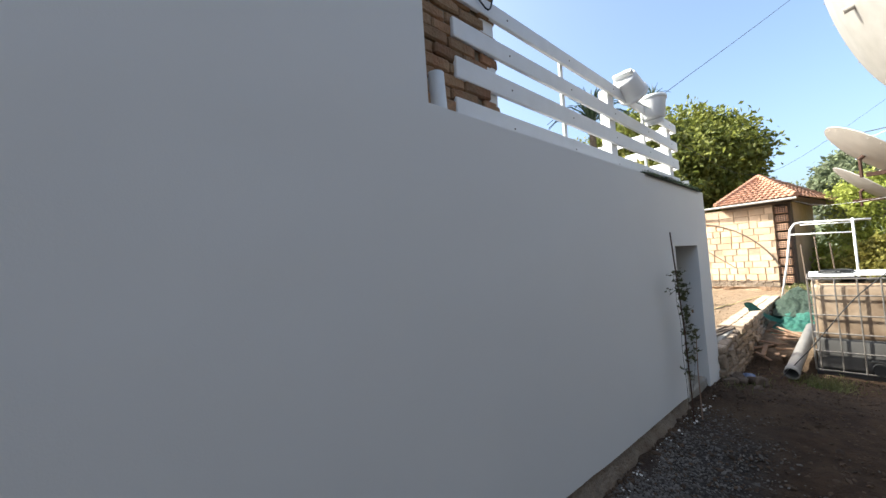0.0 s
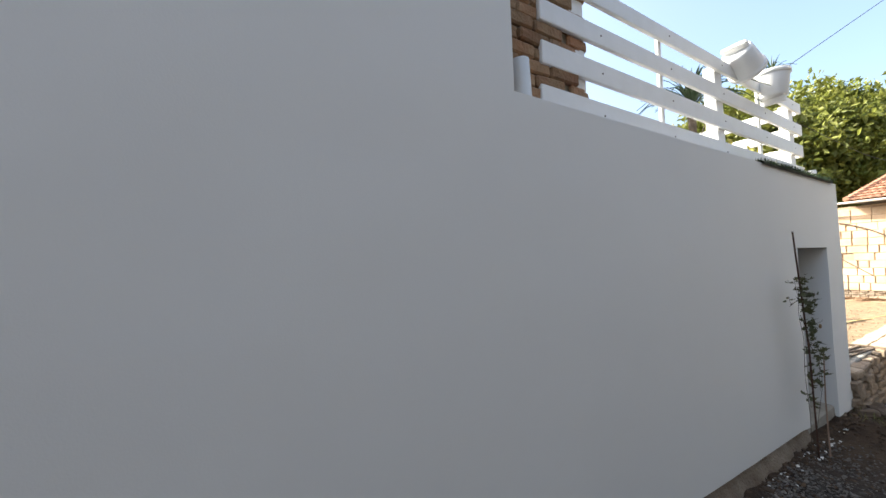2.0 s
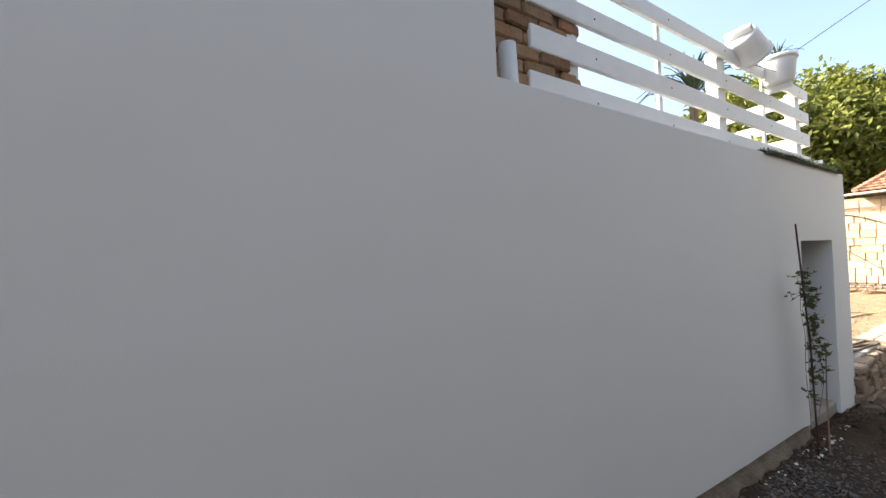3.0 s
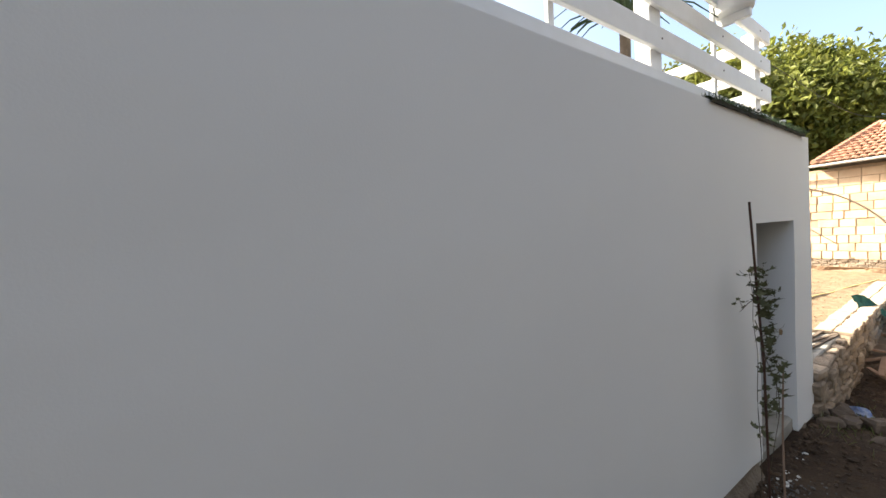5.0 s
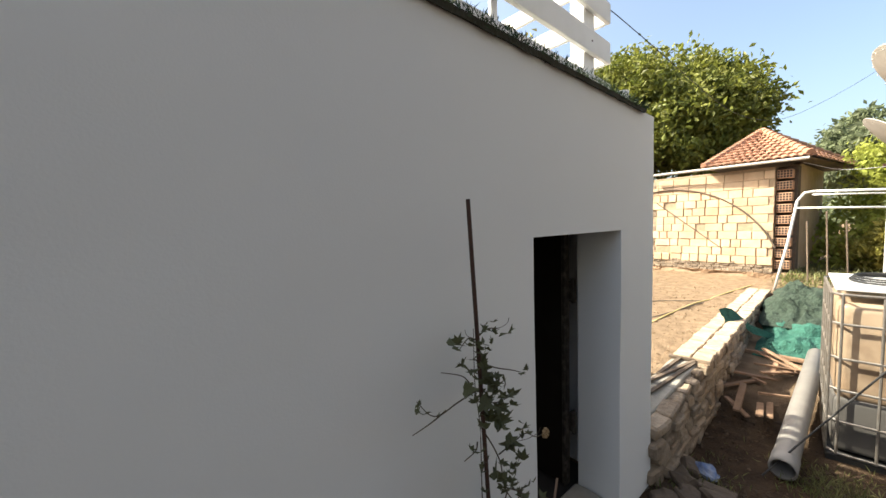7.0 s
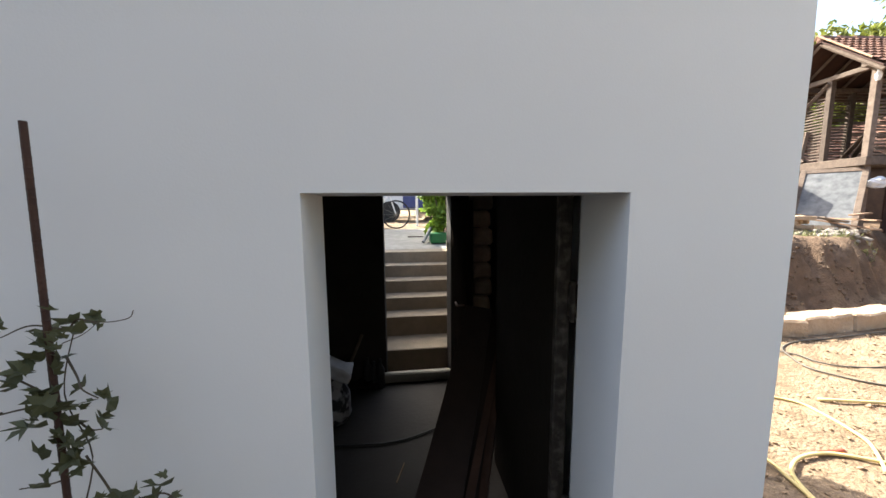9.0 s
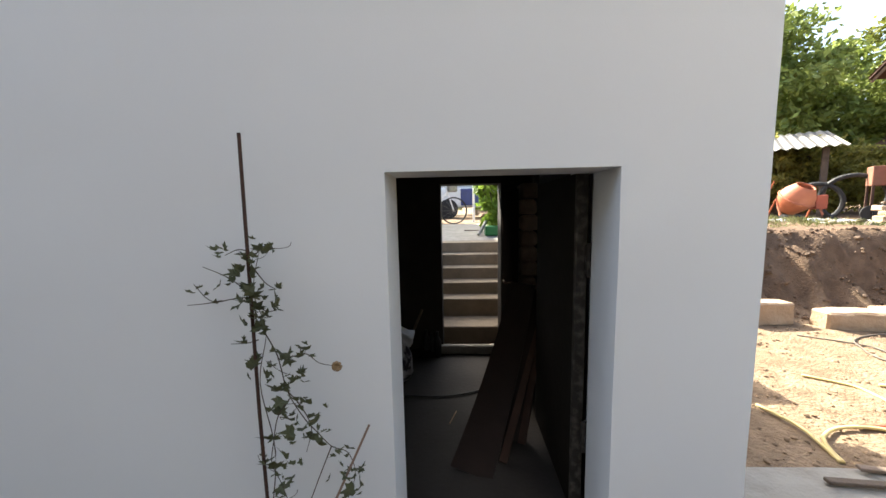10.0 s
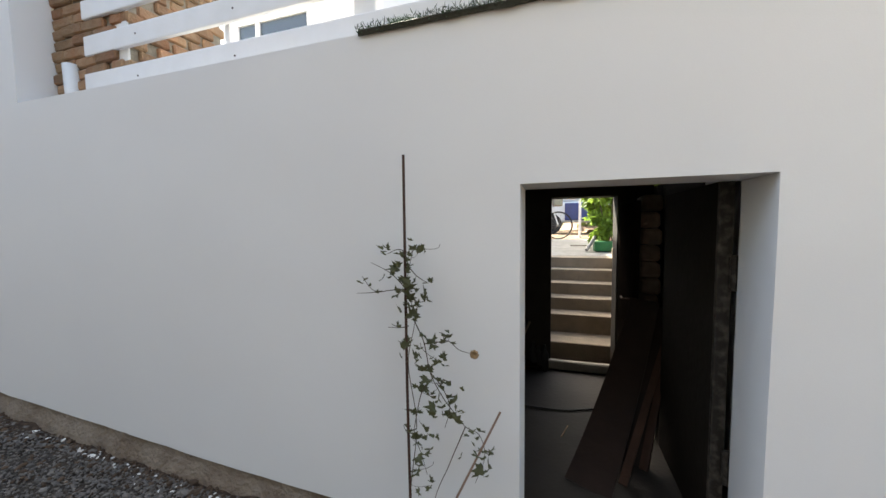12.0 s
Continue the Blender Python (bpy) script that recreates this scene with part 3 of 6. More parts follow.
def tree(name, base, blobs, n, size, material, label, category, seed, trunk=0.2, limbs=6, droop=0.4):
    t = thing(name, label, category, at=base)
    r = random.Random(seed)
    bm = bmesh.new()
    lo = min(b[2] for b in blobs)
    top = Vector((blobs[0][0], blobs[0][1], lo))
    tube(bm, curve_pts([(0, 0, -0.2), (0.05, 0.02, lo * 0.5), top], 4), trunk, 9, trunk * 0.6)
    for b in blobs[:limbs]:
        e = Vector(b[:3])
        mid = (top + e) / 2 + Vector((r.uniform(-0.3, 0.3), r.uniform(-0.3, 0.3), 0.2))
        tube(bm, curve_pts([top * 0.8, mid, e], 4), trunk * 0.45, 6, trunk * 0.1)
    part("trunk", bm, BARK, t)
    ob = new("crown", leaf_mesh("crown", crown_points(blobs, n, seed), size, material, seed, droop))
    ob.parent = t
    return t


def lobes(r, rad, count, seed, flat=0.8, lift=0.0):
    q = random.Random(seed)
    out = [(0, 0, lift, rad * 0.62)]
    for _ in range(count):
        a, h = q.uniform(0, 6.283), q.uniform(-0.75, 0.85)
        k = math.sqrt(max(0.05, 1 - h * h)) * rad * 0.62
        out.append((k * math.cos(a), k * math.sin(a), lift + h * rad * 0.62 * flat, rad * q.uniform(0.3, 0.46)))
    return out


# ---- terrace: parapet ledge, brick pier, railing ----
solo("terrace_floor", box(boxed(XL, XE - 0.02, 0.302, 1.4, 2.361, 2.53), XL, 1.09, 1.4, 2.75, 2.361, 2.53), CONCRETE, "concrete terrace slab above the cellar", "terrace", "structure")
pier = thing("brick_pier", "old yellow and red brick chimney pier on the terrace", "pier", at=(0, 0, 0))
part("core", boxed(XL + 0.01, -2.748, 0.238, 0.97, 2.5, 6.0), MORTAR, pier, "grey mortar core")
bks = [mesh_of(rough_box(sx, 0.10, 0.077, 0.10, 2, 20 + k), "brick", BRICK) for k, sx in enumerate((0.242, 0.235, 0.228, 0.118, 0.12))]
bks_s = [mesh_of(rough_box(0.10, sy, 0.077, 0.10, 2, 40 + k), "brick", BRICK) for k, sy in enumerate((0.235, 0.225, 0.215, 0.115))]
rb = random.Random(4)
for j in range(20):
    z = 2.55 + j * 0.082
    x = XL - (0.12 if j % 2 else 0.0) + 0.13
    while x < -2.77:
        k = rb.choice((0, 1, 2)) if x < -2.95 else 3
        half = (0.24, 0.23, 0.22, 0.12)[k] / 2
        piece("brick", bks[k], pier, pose(min(x, -2.76 - half + 0.01), 0.325 + rb.uniform(-0.012, 0.012) - 0.06, z + rb.uniform(-0.004, 0.004), 0, rb.uniform(-1.5, 1.5), rb.uniform(-2, 2)))
        x += half + 0.125
    y = 0.40 - (0.12 if j % 2 else 0)
    while y < 0.97:
        piece("brick", bks_s[rb.choice((0, 1, 2)) if y > 0.35 else 3], pier, pose(-2.775 + rb.uniform(-0.01, 0.01), y, z + rb.uniform(-0.004, 0.004), rb.uniform(-1.5, 1.5), 0, rb.uniform(-2, 2)))
        y += 0.25
rail = thing("terrace_railing", "white painted board railing on the terrace edge", "railing", at=(0, 0, 0))
for zb, zt, xa in ((2.60, 2.775, -3.19), (2.90, 3.04, -3.175), (3.16, 3.29, -3.18), (3.43, 3.55, -3.3)):
    bm = boxed(xa, 1.22, 0.195, 0.225, zb, zt, bevel=0.009, segs=2)
    part("rail_board", bm, WHITE, rail)
    for sx_ in (-2.62, -1.75, -0.85, 0.1, 0.95):
        bm = bmesh.new()
        lathe(bm, [(0.007, 0), (0.005, 0.003), (0, 0.003)], 8, pose(sx_, 0.195, (zb + zt) / 2, 90))
        part("screw", bm, RUST, rail, "small rusty screw head")
for px_ in (-2.82, -0.86, 0.98):
    part("post", boxed(px_ - 0.07, px_ + 0.07, 0.227, 0.32, 2.53, 3.49, bevel=0.006), WHITE, rail)
for px_ in (-1.84, 0.05):
    part("baluster", boxed(px_ - 0.022, px_ + 0.022, 0.227, 0.25, 2.53, 3.49, bevel=0.004), WHITE, rail)
for zb, zt in ((2.60, 2.775), (2.90, 3.04), (3.16, 3.29), (3.43, 3.55)):
    part("rail_board", boxed(1.19, 1.22, 0.227, 2.6, zb, zt, bevel=0.006), WHITE, rail)
part("post", boxed(1.06, 1.185, 2.45, 2.58, 2.53, 3.5, bevel=0.006), WHITE, rail)
for nm, px_, py_, ht in (("pipe_stub", -3.33, 0.20, 0.32), ("pipe_stub", 1.36, 0.18, 0.20)):
    bm = bmesh.new()
    lathe(bm, [(0.05, 0), (0.05, ht), (0.043, ht), (0.043, 0.02)], 20)
    solo(nm, bm, PVC, "short white plastic pipe standing on the wall ledge", "pipe", group="pipe stubs on the ledge", at=pose(px_, py_, ZT - 0.005, 0, -3), smooth=True)
bm = bmesh.new()
tube(bm, curve_pts([(-3.05, 0.24, 3.42), (-3.0, 0.2, 3.55), (-2.86, 0.17, 3.45), (-2.8, 0.16, 3.6)], 5), 0.006, 6)
solo("cable", bm, BLACK, "black cable looped over the railing", "cable")


# turf hanging over the wall edge
tr = random.Random(7)
bm = bmesh.new()
n_t = 46
prev = None
for i in range(n_t):
    x = -0.76 + i * (1.25 + 0.76) / (n_t - 1)
    o = 0.004 * noise.noise((x * 9, 0, 0))
    ring = [bm.verts.new((x, y + o, z + o)) for y, z in ((0.17, ZT + 0.005), (0.12, ZT + 0.022), (0.0, ZT + 0.022), (-0.022, ZT + 0.005), (-0.018, ZT - 0.018 + 2 * o), (-0.004, ZT - 0.012))]
    if prev:
        for k in range(5):
            bm.faces.new((prev[k], ring[k], ring[k + 1], prev[k + 1]))
    prev = ring
turf = solo("turf_strip", bm, mat("turf_backing", (0.05, 0.045, 0.03), (0.03, 0.03, 0.02), bump=0.8), "frayed strip of artificial turf over the wall edge", "turf")
tp = [(tr.uniform(-0.77, 1.26), tr.uniform(-0.035, 0.12), ZT + 0.006 + tr.uniform(-0.015, 0.015)) for _ in range(5200)]
ob = new("blades", leaf_mesh("blades", tp, 0.027, TURF, 3, droop=-1.3, aspect=0.16))
ob.parent = turf
ob["kind"] = "stuff"


# round white saddle planters on the rail
def planter(at_m, label):
    t = thing("flower_pot", label, "flower pot", group="pots on the railing")
    t.matrix_basis = at_m
    bm = bmesh.new()
    lathe(bm, [(0, 0), (0.105, 0), (0.118, 0.02), (0.14, 0.22), (0.142, 0.23), (0.152, 0.235), (0.152, 0.27), (0.143, 0.272), (0.136, 0.25), (0.12, 0.24), (0, 0.24)], 28)
    part("pot", bm, WHITE, t, smooth=True)
    bm = boxed(-0.02, 0.02, -0.10, 0.10, -0.06, 0.004, bevel=0.006)
    part("clip", bm, WHITE, t)
    return t


def strap_leaves(parent, base, count, length, material, seed, spread=1.0, width=0.012, name="leaf"):
    r = random.Random(seed)
    for _ in range(count):
        a, tilt = r.uniform(0, 6.283), r.uniform(0.2, 1.0) * spread
        l_ = length * r.uniform(0.6, 1.15)
        d = Vector((math.cos(a), math.sin(a), 0))
        pts = [Vector(base) + d * (l_ * tilt * u * 0.8) + Vector((0, 0, l_ * (u - 0.55 * tilt * 1.6 * u * u))) for u in (0, 0.25, 0.5, 0.75, 1)]
        side = Vector((-d.y, d.x, 0))
        bm = bmesh.new()
        rows_ = [[bm.verts.new(p - side * width * (1 - u * 0.9)), bm.verts.new(p + Vector((0, 0, -width * 0.5))), bm.verts.new(p + side * width * (1 - u * 0.9))] for p, u in zip(pts, (0.3, 0.1, 0.2, 0.5, 1))]
        for p, q in zip(rows_, rows_[1:]):
            bm.faces.new((p[0], p[1], q[1], q[0]))
            bm.faces.new((p[1], p[2], q[2], q[1]))
        part(name, bm, material, parent)


p1 = planter(pose(-0.66, 0.15, 3.66, 0, 118, 0), "round white plastic planter tipped over on the railing")
p2 = planter(pose(0.12, 0.13, 3.36, 0, 0, 0), "round white plastic planter hooked on the railing")
strap_leaves(p1, (0, 0, 0.24), 5, 0.2, TURF, 31, 0.9, 0.008)
strap_leaves(p2, (0, 0, 0.24), 30, 0.26, TURF, 32, 1.0, 0.008)
palm = thing("potted_palm", "green strappy palm in a white pot on the terrace", "potted plant", at=(-0.5, 0.62, 2.53))
bm = bmesh.new()
lathe(bm, [(0, 0), (0.15, 0), (0.19, 0.3), (0.2, 0.32), (0.18, 0.31), (0, 0.29)], 20)
part("pot", bm, WHITE, palm, smooth=True)
bm = bmesh.new()
tube(bm, [(0, 0, 0.28), (0.02, 0, 0.85)], 0.04, 8)
part("stem", bm, BARK, palm)
strap_leaves(palm, (0.02, 0, 0.82), 70, 0.62, TURF, 33, 1.25, 0.016)
climb = thing("terrace_creeper", "dry yellowing creeper behind the terrace railing", "plant", at=(0.2, 0.75, 2.53))
bm = bmesh.new()
for k in range(7):
    a = k * 0.9
    tube(bm, curve_pts([(0.2 * k - 0.6, 0, 0), (0.2 * k - 0.55 + 0.1 * math.cos(a), 0.05, 0.35), (0.2 * k - 0.45, -0.1 * math.sin(a), 0.75)], 4), 0.006, 5)
part("stems", bm, STEM, climb)
ob = new("leaves", leaf_mesh("leaves", crown_points([(-0.5, 0, 0.25, 0.28), (-0.1, 0.05, 0.35, 0.32), (0.35, 0, 0.3, 0.3), (0.7, 0.05, 0.25, 0.25)], 1500, 35, 0.2), 0.07, GREEN3, 35))
ob.parent = climb

# ---- white house at the back of the terrace ----
hw = solo("wall_terrace_house", grid_wall(-9.0, -2.3, 2.4, 6.0, 3.2, 3.5, step=4, holes=[(-4.95, -3.45, 3.9, 5.0)]), PLASTER, "white plastered house wall behind the terrace", "wall", "structure")
# Not in view: added to keep sun off the steps and slab.
solo("wall_terrace_house_side", boxed(-2.6, -2.302, 3.501, 11.4, 0.6, 7.0), PLASTER, "unseen white plastered wall added to shade the far steps", "wall", "structure")
win = thing("window_1", "white framed house window behind the terrace", "window", kind="structure", at=(-4.2, 3.2, 4.45))
bm = bmesh.new()
for b_ in ((-0.75, -0.68, -0.55, 0.55), (0.68, 0.75, -0.55, 0.55), (-0.68, 0.68, -0.55, -0.48), (-0.68, 0.68, 0.48, 0.55), (-0.32, -0.24, -0.48, 0.48)):
    box(bm, b_[0], b_[1], -0.03, 0.06, b_[2], b_[3], bevel=0.006)
part("window_frame", bm, WHITE, win)
part("pane", boxed(-0.68, -0.32, 0.01, 0.02, -0.48, 0.48), GLASS, win)
part("pane", boxed(-0.24, 0.68, 0.01, 0.02, -0.48, 0.48), GLASS, win)

# ---- behind the camera: unseen dark wall added to hold back sky light ----
solo("wall_neighbour", boxed(-12, 3.5, -4.6, -4.3, -0.3, 6.2), mat("dark_blocker", (0.07, 0.072, 0.075), (0.05, 0.051, 0.054), scale=3, bump=0.5), "unseen plain dark grey wall added to hold back sky light", "wall", "structure")

# ---- rod with climbing vine beside the door ----
ROD = [Vector(p) for p in ((-0.468, -0.158, -0.1), (-0.482, -0.148, 0.9), (-0.5, -0.102, 1.94))]
bm = bmesh.new()
tube(bm, ROD, 0.0066, 8)
for k in range(90):
    z = 0.02 + k * 0.021
    p = ROD[0].lerp(ROD[1], (z + 0.1) / 1.0) if z < 0.9 else ROD[1].lerp(ROD[2], (z - 0.9) / 1.04)
    lathe(bm, [(0.0064, -0.003), (0.0074, 0), (0.0064, 0.003)], 8, pose(*p, 3, -1, 0))
solo("steel_rod", bm, RUST, "rusty ribbed steel rod leaning on the white wall", "rod")
vine = thing("climbing_vine", "sparse green climbing vine wound round the rusty rod", "vine", at=(-0.487, -0.155, 0.0))


def vine_leaf_mesh(seed, size):
    """A three to five lobed pointed leaf, cupped along the midrib."""
    r = random.Random(seed)
    bm = bmesh.new()
    out = [(0, 0), (0.22, -0.06), (0.52, 0.12), (0.30, 0.26), (0.46, 0.56), (0.18, 0.50), (0.0, 1.0)]
    full = out + [(-x, y) for x, y in out[-2:0:-1]]
    c = bm.verts.new((0, 0.3 * size, 0.02 * size))
    vs = [bm.verts.new(((x + r.uniform(-0.05, 0.05)) * size, (y + r.uniform(-0.05, 0.05)) * size, (-0.25 * abs(x) + 0.12 * r.uniform(-1, 1) - 0.15 * y * y) * size)) for x, y in full]
    for k in range(len(vs)):
        bm.faces.new((c, vs[k], vs[(k + 1) % len(vs)]))
    return mesh_of(bm, "leaf", VINE)


vleaf = [vine_leaf_mesh(60 + k, sz) for k, sz in enumerate((0.030, 0.038, 0.047, 0.060, 0.026))]
rv = random.Random(12)
strands = [
    [(0.03, 0.045, 0.0), (0.0, 0.03, 0.35), (0.03, 0.05, 0.7), (0.0, 0.035, 1.0), (0.025, 0.06, 1.2), (-0.005, 0.05, 1.36), (0.02, 0.075, 1.53)],
    [(0.02, 0.05, 1.21), (0.07, 0.04, 1.12), (0.09, 0.03, 1.06), (0.11, 0.03, 0.965), (0.17, 0.02, 0.87), (0.22, 0.02, 0.81), (0.27, 0.02, 0.755), (0.33, 0.03, 0.72), (0.35, 0.04, 0.62), (0.31, 0.03, 0.5)],
    [(0.08, 0.03, 1.1), (0.14, 0.02, 1.115), (0.2, 0.01, 1.13), (0.25, 0.0, 1.10), (0.31, 0.005, 1.085)],
    [(0.0, 0.05, 1.34), (-0.09, 0.05, 1.33), (-0.15, 0.05, 1.32), (-0.19, 0.05, 1.335), (-0.235, 0.05, 1.39)],
    [(-0.13, 0.05, 1.325), (-0.19, 0.045, 1.315), (-0.26, 0.04, 1.31)],
    [(0.0, 0.05, 1.33), (-0.06, 0.03, 1.4), (-0.1, 0.02, 1.43), (-0.17, 0.02, 1.46)],
    [(0.0, 0.06, 1.44), (0.05, 0.02, 1.41), (0.09, -0.02, 1.4), (0.125, -0.03, 1.385)],
    [(0.01, 0.06, 1.5), (-0.04, 0.04, 1.52), (-0.09, 0.03, 1.5)],
    [(0.01, 0.06, 1.5), (0.05, 0.04, 1.53), (0.095, 0.03, 1.52)],
    [(0.01, 0.05, 1.3), (0.06, 0.02, 1.29), (0.1, 0.0, 1.3)],
    [(0.0, 0.05, 1.17), (-0.03, 0.03, 1.165), (-0.09, 0.02, 1.165)],
    [(0.12, 0.03, 0.95), (0.07, 0.02, 0.88), (0.045, 0.02, 0.78), (0.03, 0.02, 0.68), (0.06, 0.02, 0.6), (0.09, 0.02, 0.5)],
    [(0.11, 0.03, 0.97), (0.17, 0.0, 0.93), (0.21, -0.01, 0.85), (0.19, -0.02, 0.76)],
    [(0.27, 0.02, 0.755), (0.24, 0.0, 0.68), (0.2, -0.01, 0.58), (0.13, 0.0, 0.4), (0.08, 0.03, 0.1)],
]
tufts = [                                 # centre and number of leaves, how wide they spread
    ((-0.08, 0.03, 1.515), 6, 0.022), ((0.06, 0.03, 1.53), 6, 0.03), ((0.03, 0.02, 1.485), 6, 0.025), ((-0.05, 0.03, 1.44), 5, 0.02),
    ((0.01, 0.02, 1.44), 6, 0.025), ((-0.08, 0.02, 1.40), 3, 0.014), ((0.125, -0.03, 1.385), 3, 0.012), ((0.01, 0.01, 1.37), 9, 0.026),
    ((0.03, 0.02, 1.33), 9, 0.026), ((-0.215, 0.05, 1.36), 3, 0.018), ((-0.16, 0.05, 1.315), 1, 0.005), ((0.085, 0.0, 1.30), 3, 0.014),
    ((0.02, 0.02, 1.27), 7, 0.022), ((0.03, 0.02, 1.23), 5, 0.018), ((-0.03, 0.03, 1.17), 2, 0.012), ((0.0, 0.02, 1.09), 6, 0.022),
    ((0.05, 0.02, 1.11), 3, 0.02), ((0.14, 0.02, 1.12), 3, 0.014), ((0.19, 0.01, 1.13), 4, 0.018), ((0.08, 0.02, 1.05), 4, 0.02),
    ((0.14, 0.02, 1.04), 4, 0.018), ((0.12, 0.02, 0.98), 7, 0.024), ((0.17, 0.01, 0.94), 6, 0.024), ((0.08, 0.02, 0.9), 8, 0.028),
    ((0.2, 0.01, 0.88), 6, 0.024), ((0.14, 0.0, 0.83), 6, 0.024), ((0.22, 0.0, 0.81), 7, 0.026), ((0.04, 0.02, 0.78), 3, 0.014),
    ((0.1, 0.02, 0.69), 6, 0.024), ((0.06, 0.02, 0.63), 6, 0.024), ((0.0, 0.03, 0.7), 3, 0.012), ((0.3, 0.02, 0.72), 4, 0.02),
    ((0.34, 0.03, 0.65), 8, 0.026), ((0.32, 0.03, 0.57), 7, 0.028), ((0.02, 0.03, 0.5), 5, 0.02), ((0.1, 0.02, 0.45), 4, 0.02),
]
for st in strands:
    bm = bmesh.new()
    tube(bm, curve_pts(st, 6), 0.0026, 5, 0.0012)
    part("stem", bm, STEM, vine)
for c_, cnt, wide in tufts:
    for _ in range(cnt):
        off = Vector((rv.gauss(0, 1) * wide, rv.gauss(0, 1) * wide, rv.gauss(0, 0.8) * wide))
        piece("leaf", rv.choice(vleaf), vine, Matrix.Translation(Vector(c_) + off) @ pose(0, 0, 0, rv.uniform(40, 140) + 60, rv.uniform(-50, 50), rv.uniform(-80, 80)))
for k in range(9):                        # thin curling tendrils
    c_ = Vector(rv.choice(tufts)[0])
    d_ = Vector((rv.uniform(-1, 1), rv.uniform(-0.6, 0.3), rv.uniform(-0.4, 0.5))).normalized()
    bm = bmesh.new()
    tube(bm, curve_pts([c_, c_ + d_ * 0.05, c_ + d_ * 0.09 + Vector((0, 0, 0.012)), c_ + d_ * 0.1 + Vector((0, 0, 0.03))], 4), 0.0011, 4)
    part("tendril", bm, STEM, vine)
bm = bmesh.new()
for k in range(8):
    a = k * 0.785
    tube(bm, [(0.315, 0.005, 1.085), (0.315 + 0.018 * math.cos(a), 0.0, 1.085 + 0.018 * math.sin(a))], 0.004, 5, 0.007)
part("flower", bm, mat("dry_flower", (0.30, 0.21, 0.11), (0.2, 0.12, 0.06), bump=0), vine, "withered yellow-brown flower head")
bm = bmesh.new()
tube(bm, [(-0.36, -0.2, -0.05), (-0.25, -0.17, 0.45), (-0.066, -0.138, 0.845)], 0.006, 6, 0.0045)
solo("twig_stake", bm, mat("dry_twig", (0.28, 0.19, 0.14), (0.2, 0.13, 0.09), bump=0.3), "thin dry reddish stake leaning among the vine", "stake")

# ---- low retaining wall towards the shed ----
low = thing("low_wall", "low rubble and brick retaining wall with pale brick top", "wall", kind="structure")
part("core", boxed(XE + 0.002, 7.9, 0.02, 0.27, -0.4, 0.33), PLINTH, low)
rl = random.Random(21)
stones = [mesh_of(rough_box(rl.uniform(0.16, 0.28), 0.13, rl.uniform(0.075, 0.11), 0.16, 2, 100 + k), "stone", STONE) for k in range(9)]
for j in range(6):
    x = XE + 0.05 + (j % 2) * 0.1
    while x < 7.85:
        zc = -0.22 + j * 0.105
        if not (zc < lerp_line(x, FRONT) - 0.08):
            piece("stone", rl.choice(stones), low, pose(x, 0.02 + rl.uniform(-0.02, 0.02), zc + rl.uniform(-0.012, 0.012), rl.uniform(-6, 6), rl.uniform(-5, 5), rl.uniform(-6, 6)))
        x += rl.uniform(0.19, 0.27)
tb = [mesh_of(rough_box(0.125, 0.16, 0.06, 0.08, 2, 130 + k), "brick", TOPBRICK) for k in range(4)]
x = 3.05
while x < 7.88:
    for y in (0.03, 0.20):
        piece("brick", rl.choice(tb), low, pose(x, y + rl.uniform(-0.01, 0.01), 0.385 + rl.uniform(-0.006, 0.006), rl.uniform(-2, 2), rl.uniform(-2, 2), rl.uniform(-3, 3)))
    x += 0.134
for k, (xa, xb, ya, yb, zt) in enumerate(((XE + 0.03, 2.25, 0.06, 0.29, 0.36), (2.22, 3.0, 0.05, 0.28, 0.37))):
    bm = rough_box(xb - xa, yb - ya, 0.06, 0.12, 4, 150 + k)
    part("cap", bm, CONCRETE, low, "rough grey mortar cap").matrix_basis = pose((xa + xb) / 2, (ya + yb) / 2, zt - 0.03)
for k in range(3):
    bm = boxed(-0.5 + 0.1 * k, 0.5, -0.018, 0.018, 0, 0.018, bevel=0.003)
    solo("lath", bm, OLDWOOD, "weathered grey lath lying on the low wall", "lath", group="laths on the low wall", at=pose(2.45 + 0.12 * k, 0.12 + 0.05 * k, 0.372 + 0.004 * k, 0, 0, (-6, -12, -3)[k]))
bm = boxed(-0.03, 0.03, -0.17, 0.17, 0, 0.03, bevel=0.004)
solo("lath", bm, OLDWOOD, "short weathered batten across the low wall", "lath", group="laths on the low wall", at=pose(3.0, 0.14, 0.375, 0, 4, 12))
for k, (x, y, sx, sy, sz) in enumerate(((1.50, -0.22, 0.24, 0.17, 0.13), (1.60, -0.38, 0.2, 0.2, 0.15), (1.78, -0.33, 0.3, 0.16, 0.09), (1.35, -0.12, 0.17, 0.15, 0.11), (1.28, -0.42, 0.12, 0.1, 0.07), (2.0, -0.12, 0.2, 0.14, 0.1), (1.72, -0.14, 0.2, 0.16, 0.12))):
    solo("rock", rough_box(sx * 0.8, sy * 0.8, sz * 0.75, 0.4, 3, 170 + k), mat("grey_rock", (0.15, 0.112, 0.082), (0.095, 0.07, 0.05), bump=0.8, fine=30) if k == 0 else bpy.data.materials["grey_rock"], "broken lump of stone at the foot of the wall", "rock", group="rubble at the house corner", at=pose(x, y, land(x, y) + sz * 0.3, 5 * k, 8, 40 * k))


# ---- tank in its steel cage, pipe, net, scrap wood ----
ibc = thing("caged_water_tank", "yellowed plastic water tank in a galvanised cage, half full", "tank", at=(3.1, -0.85, -0.33))
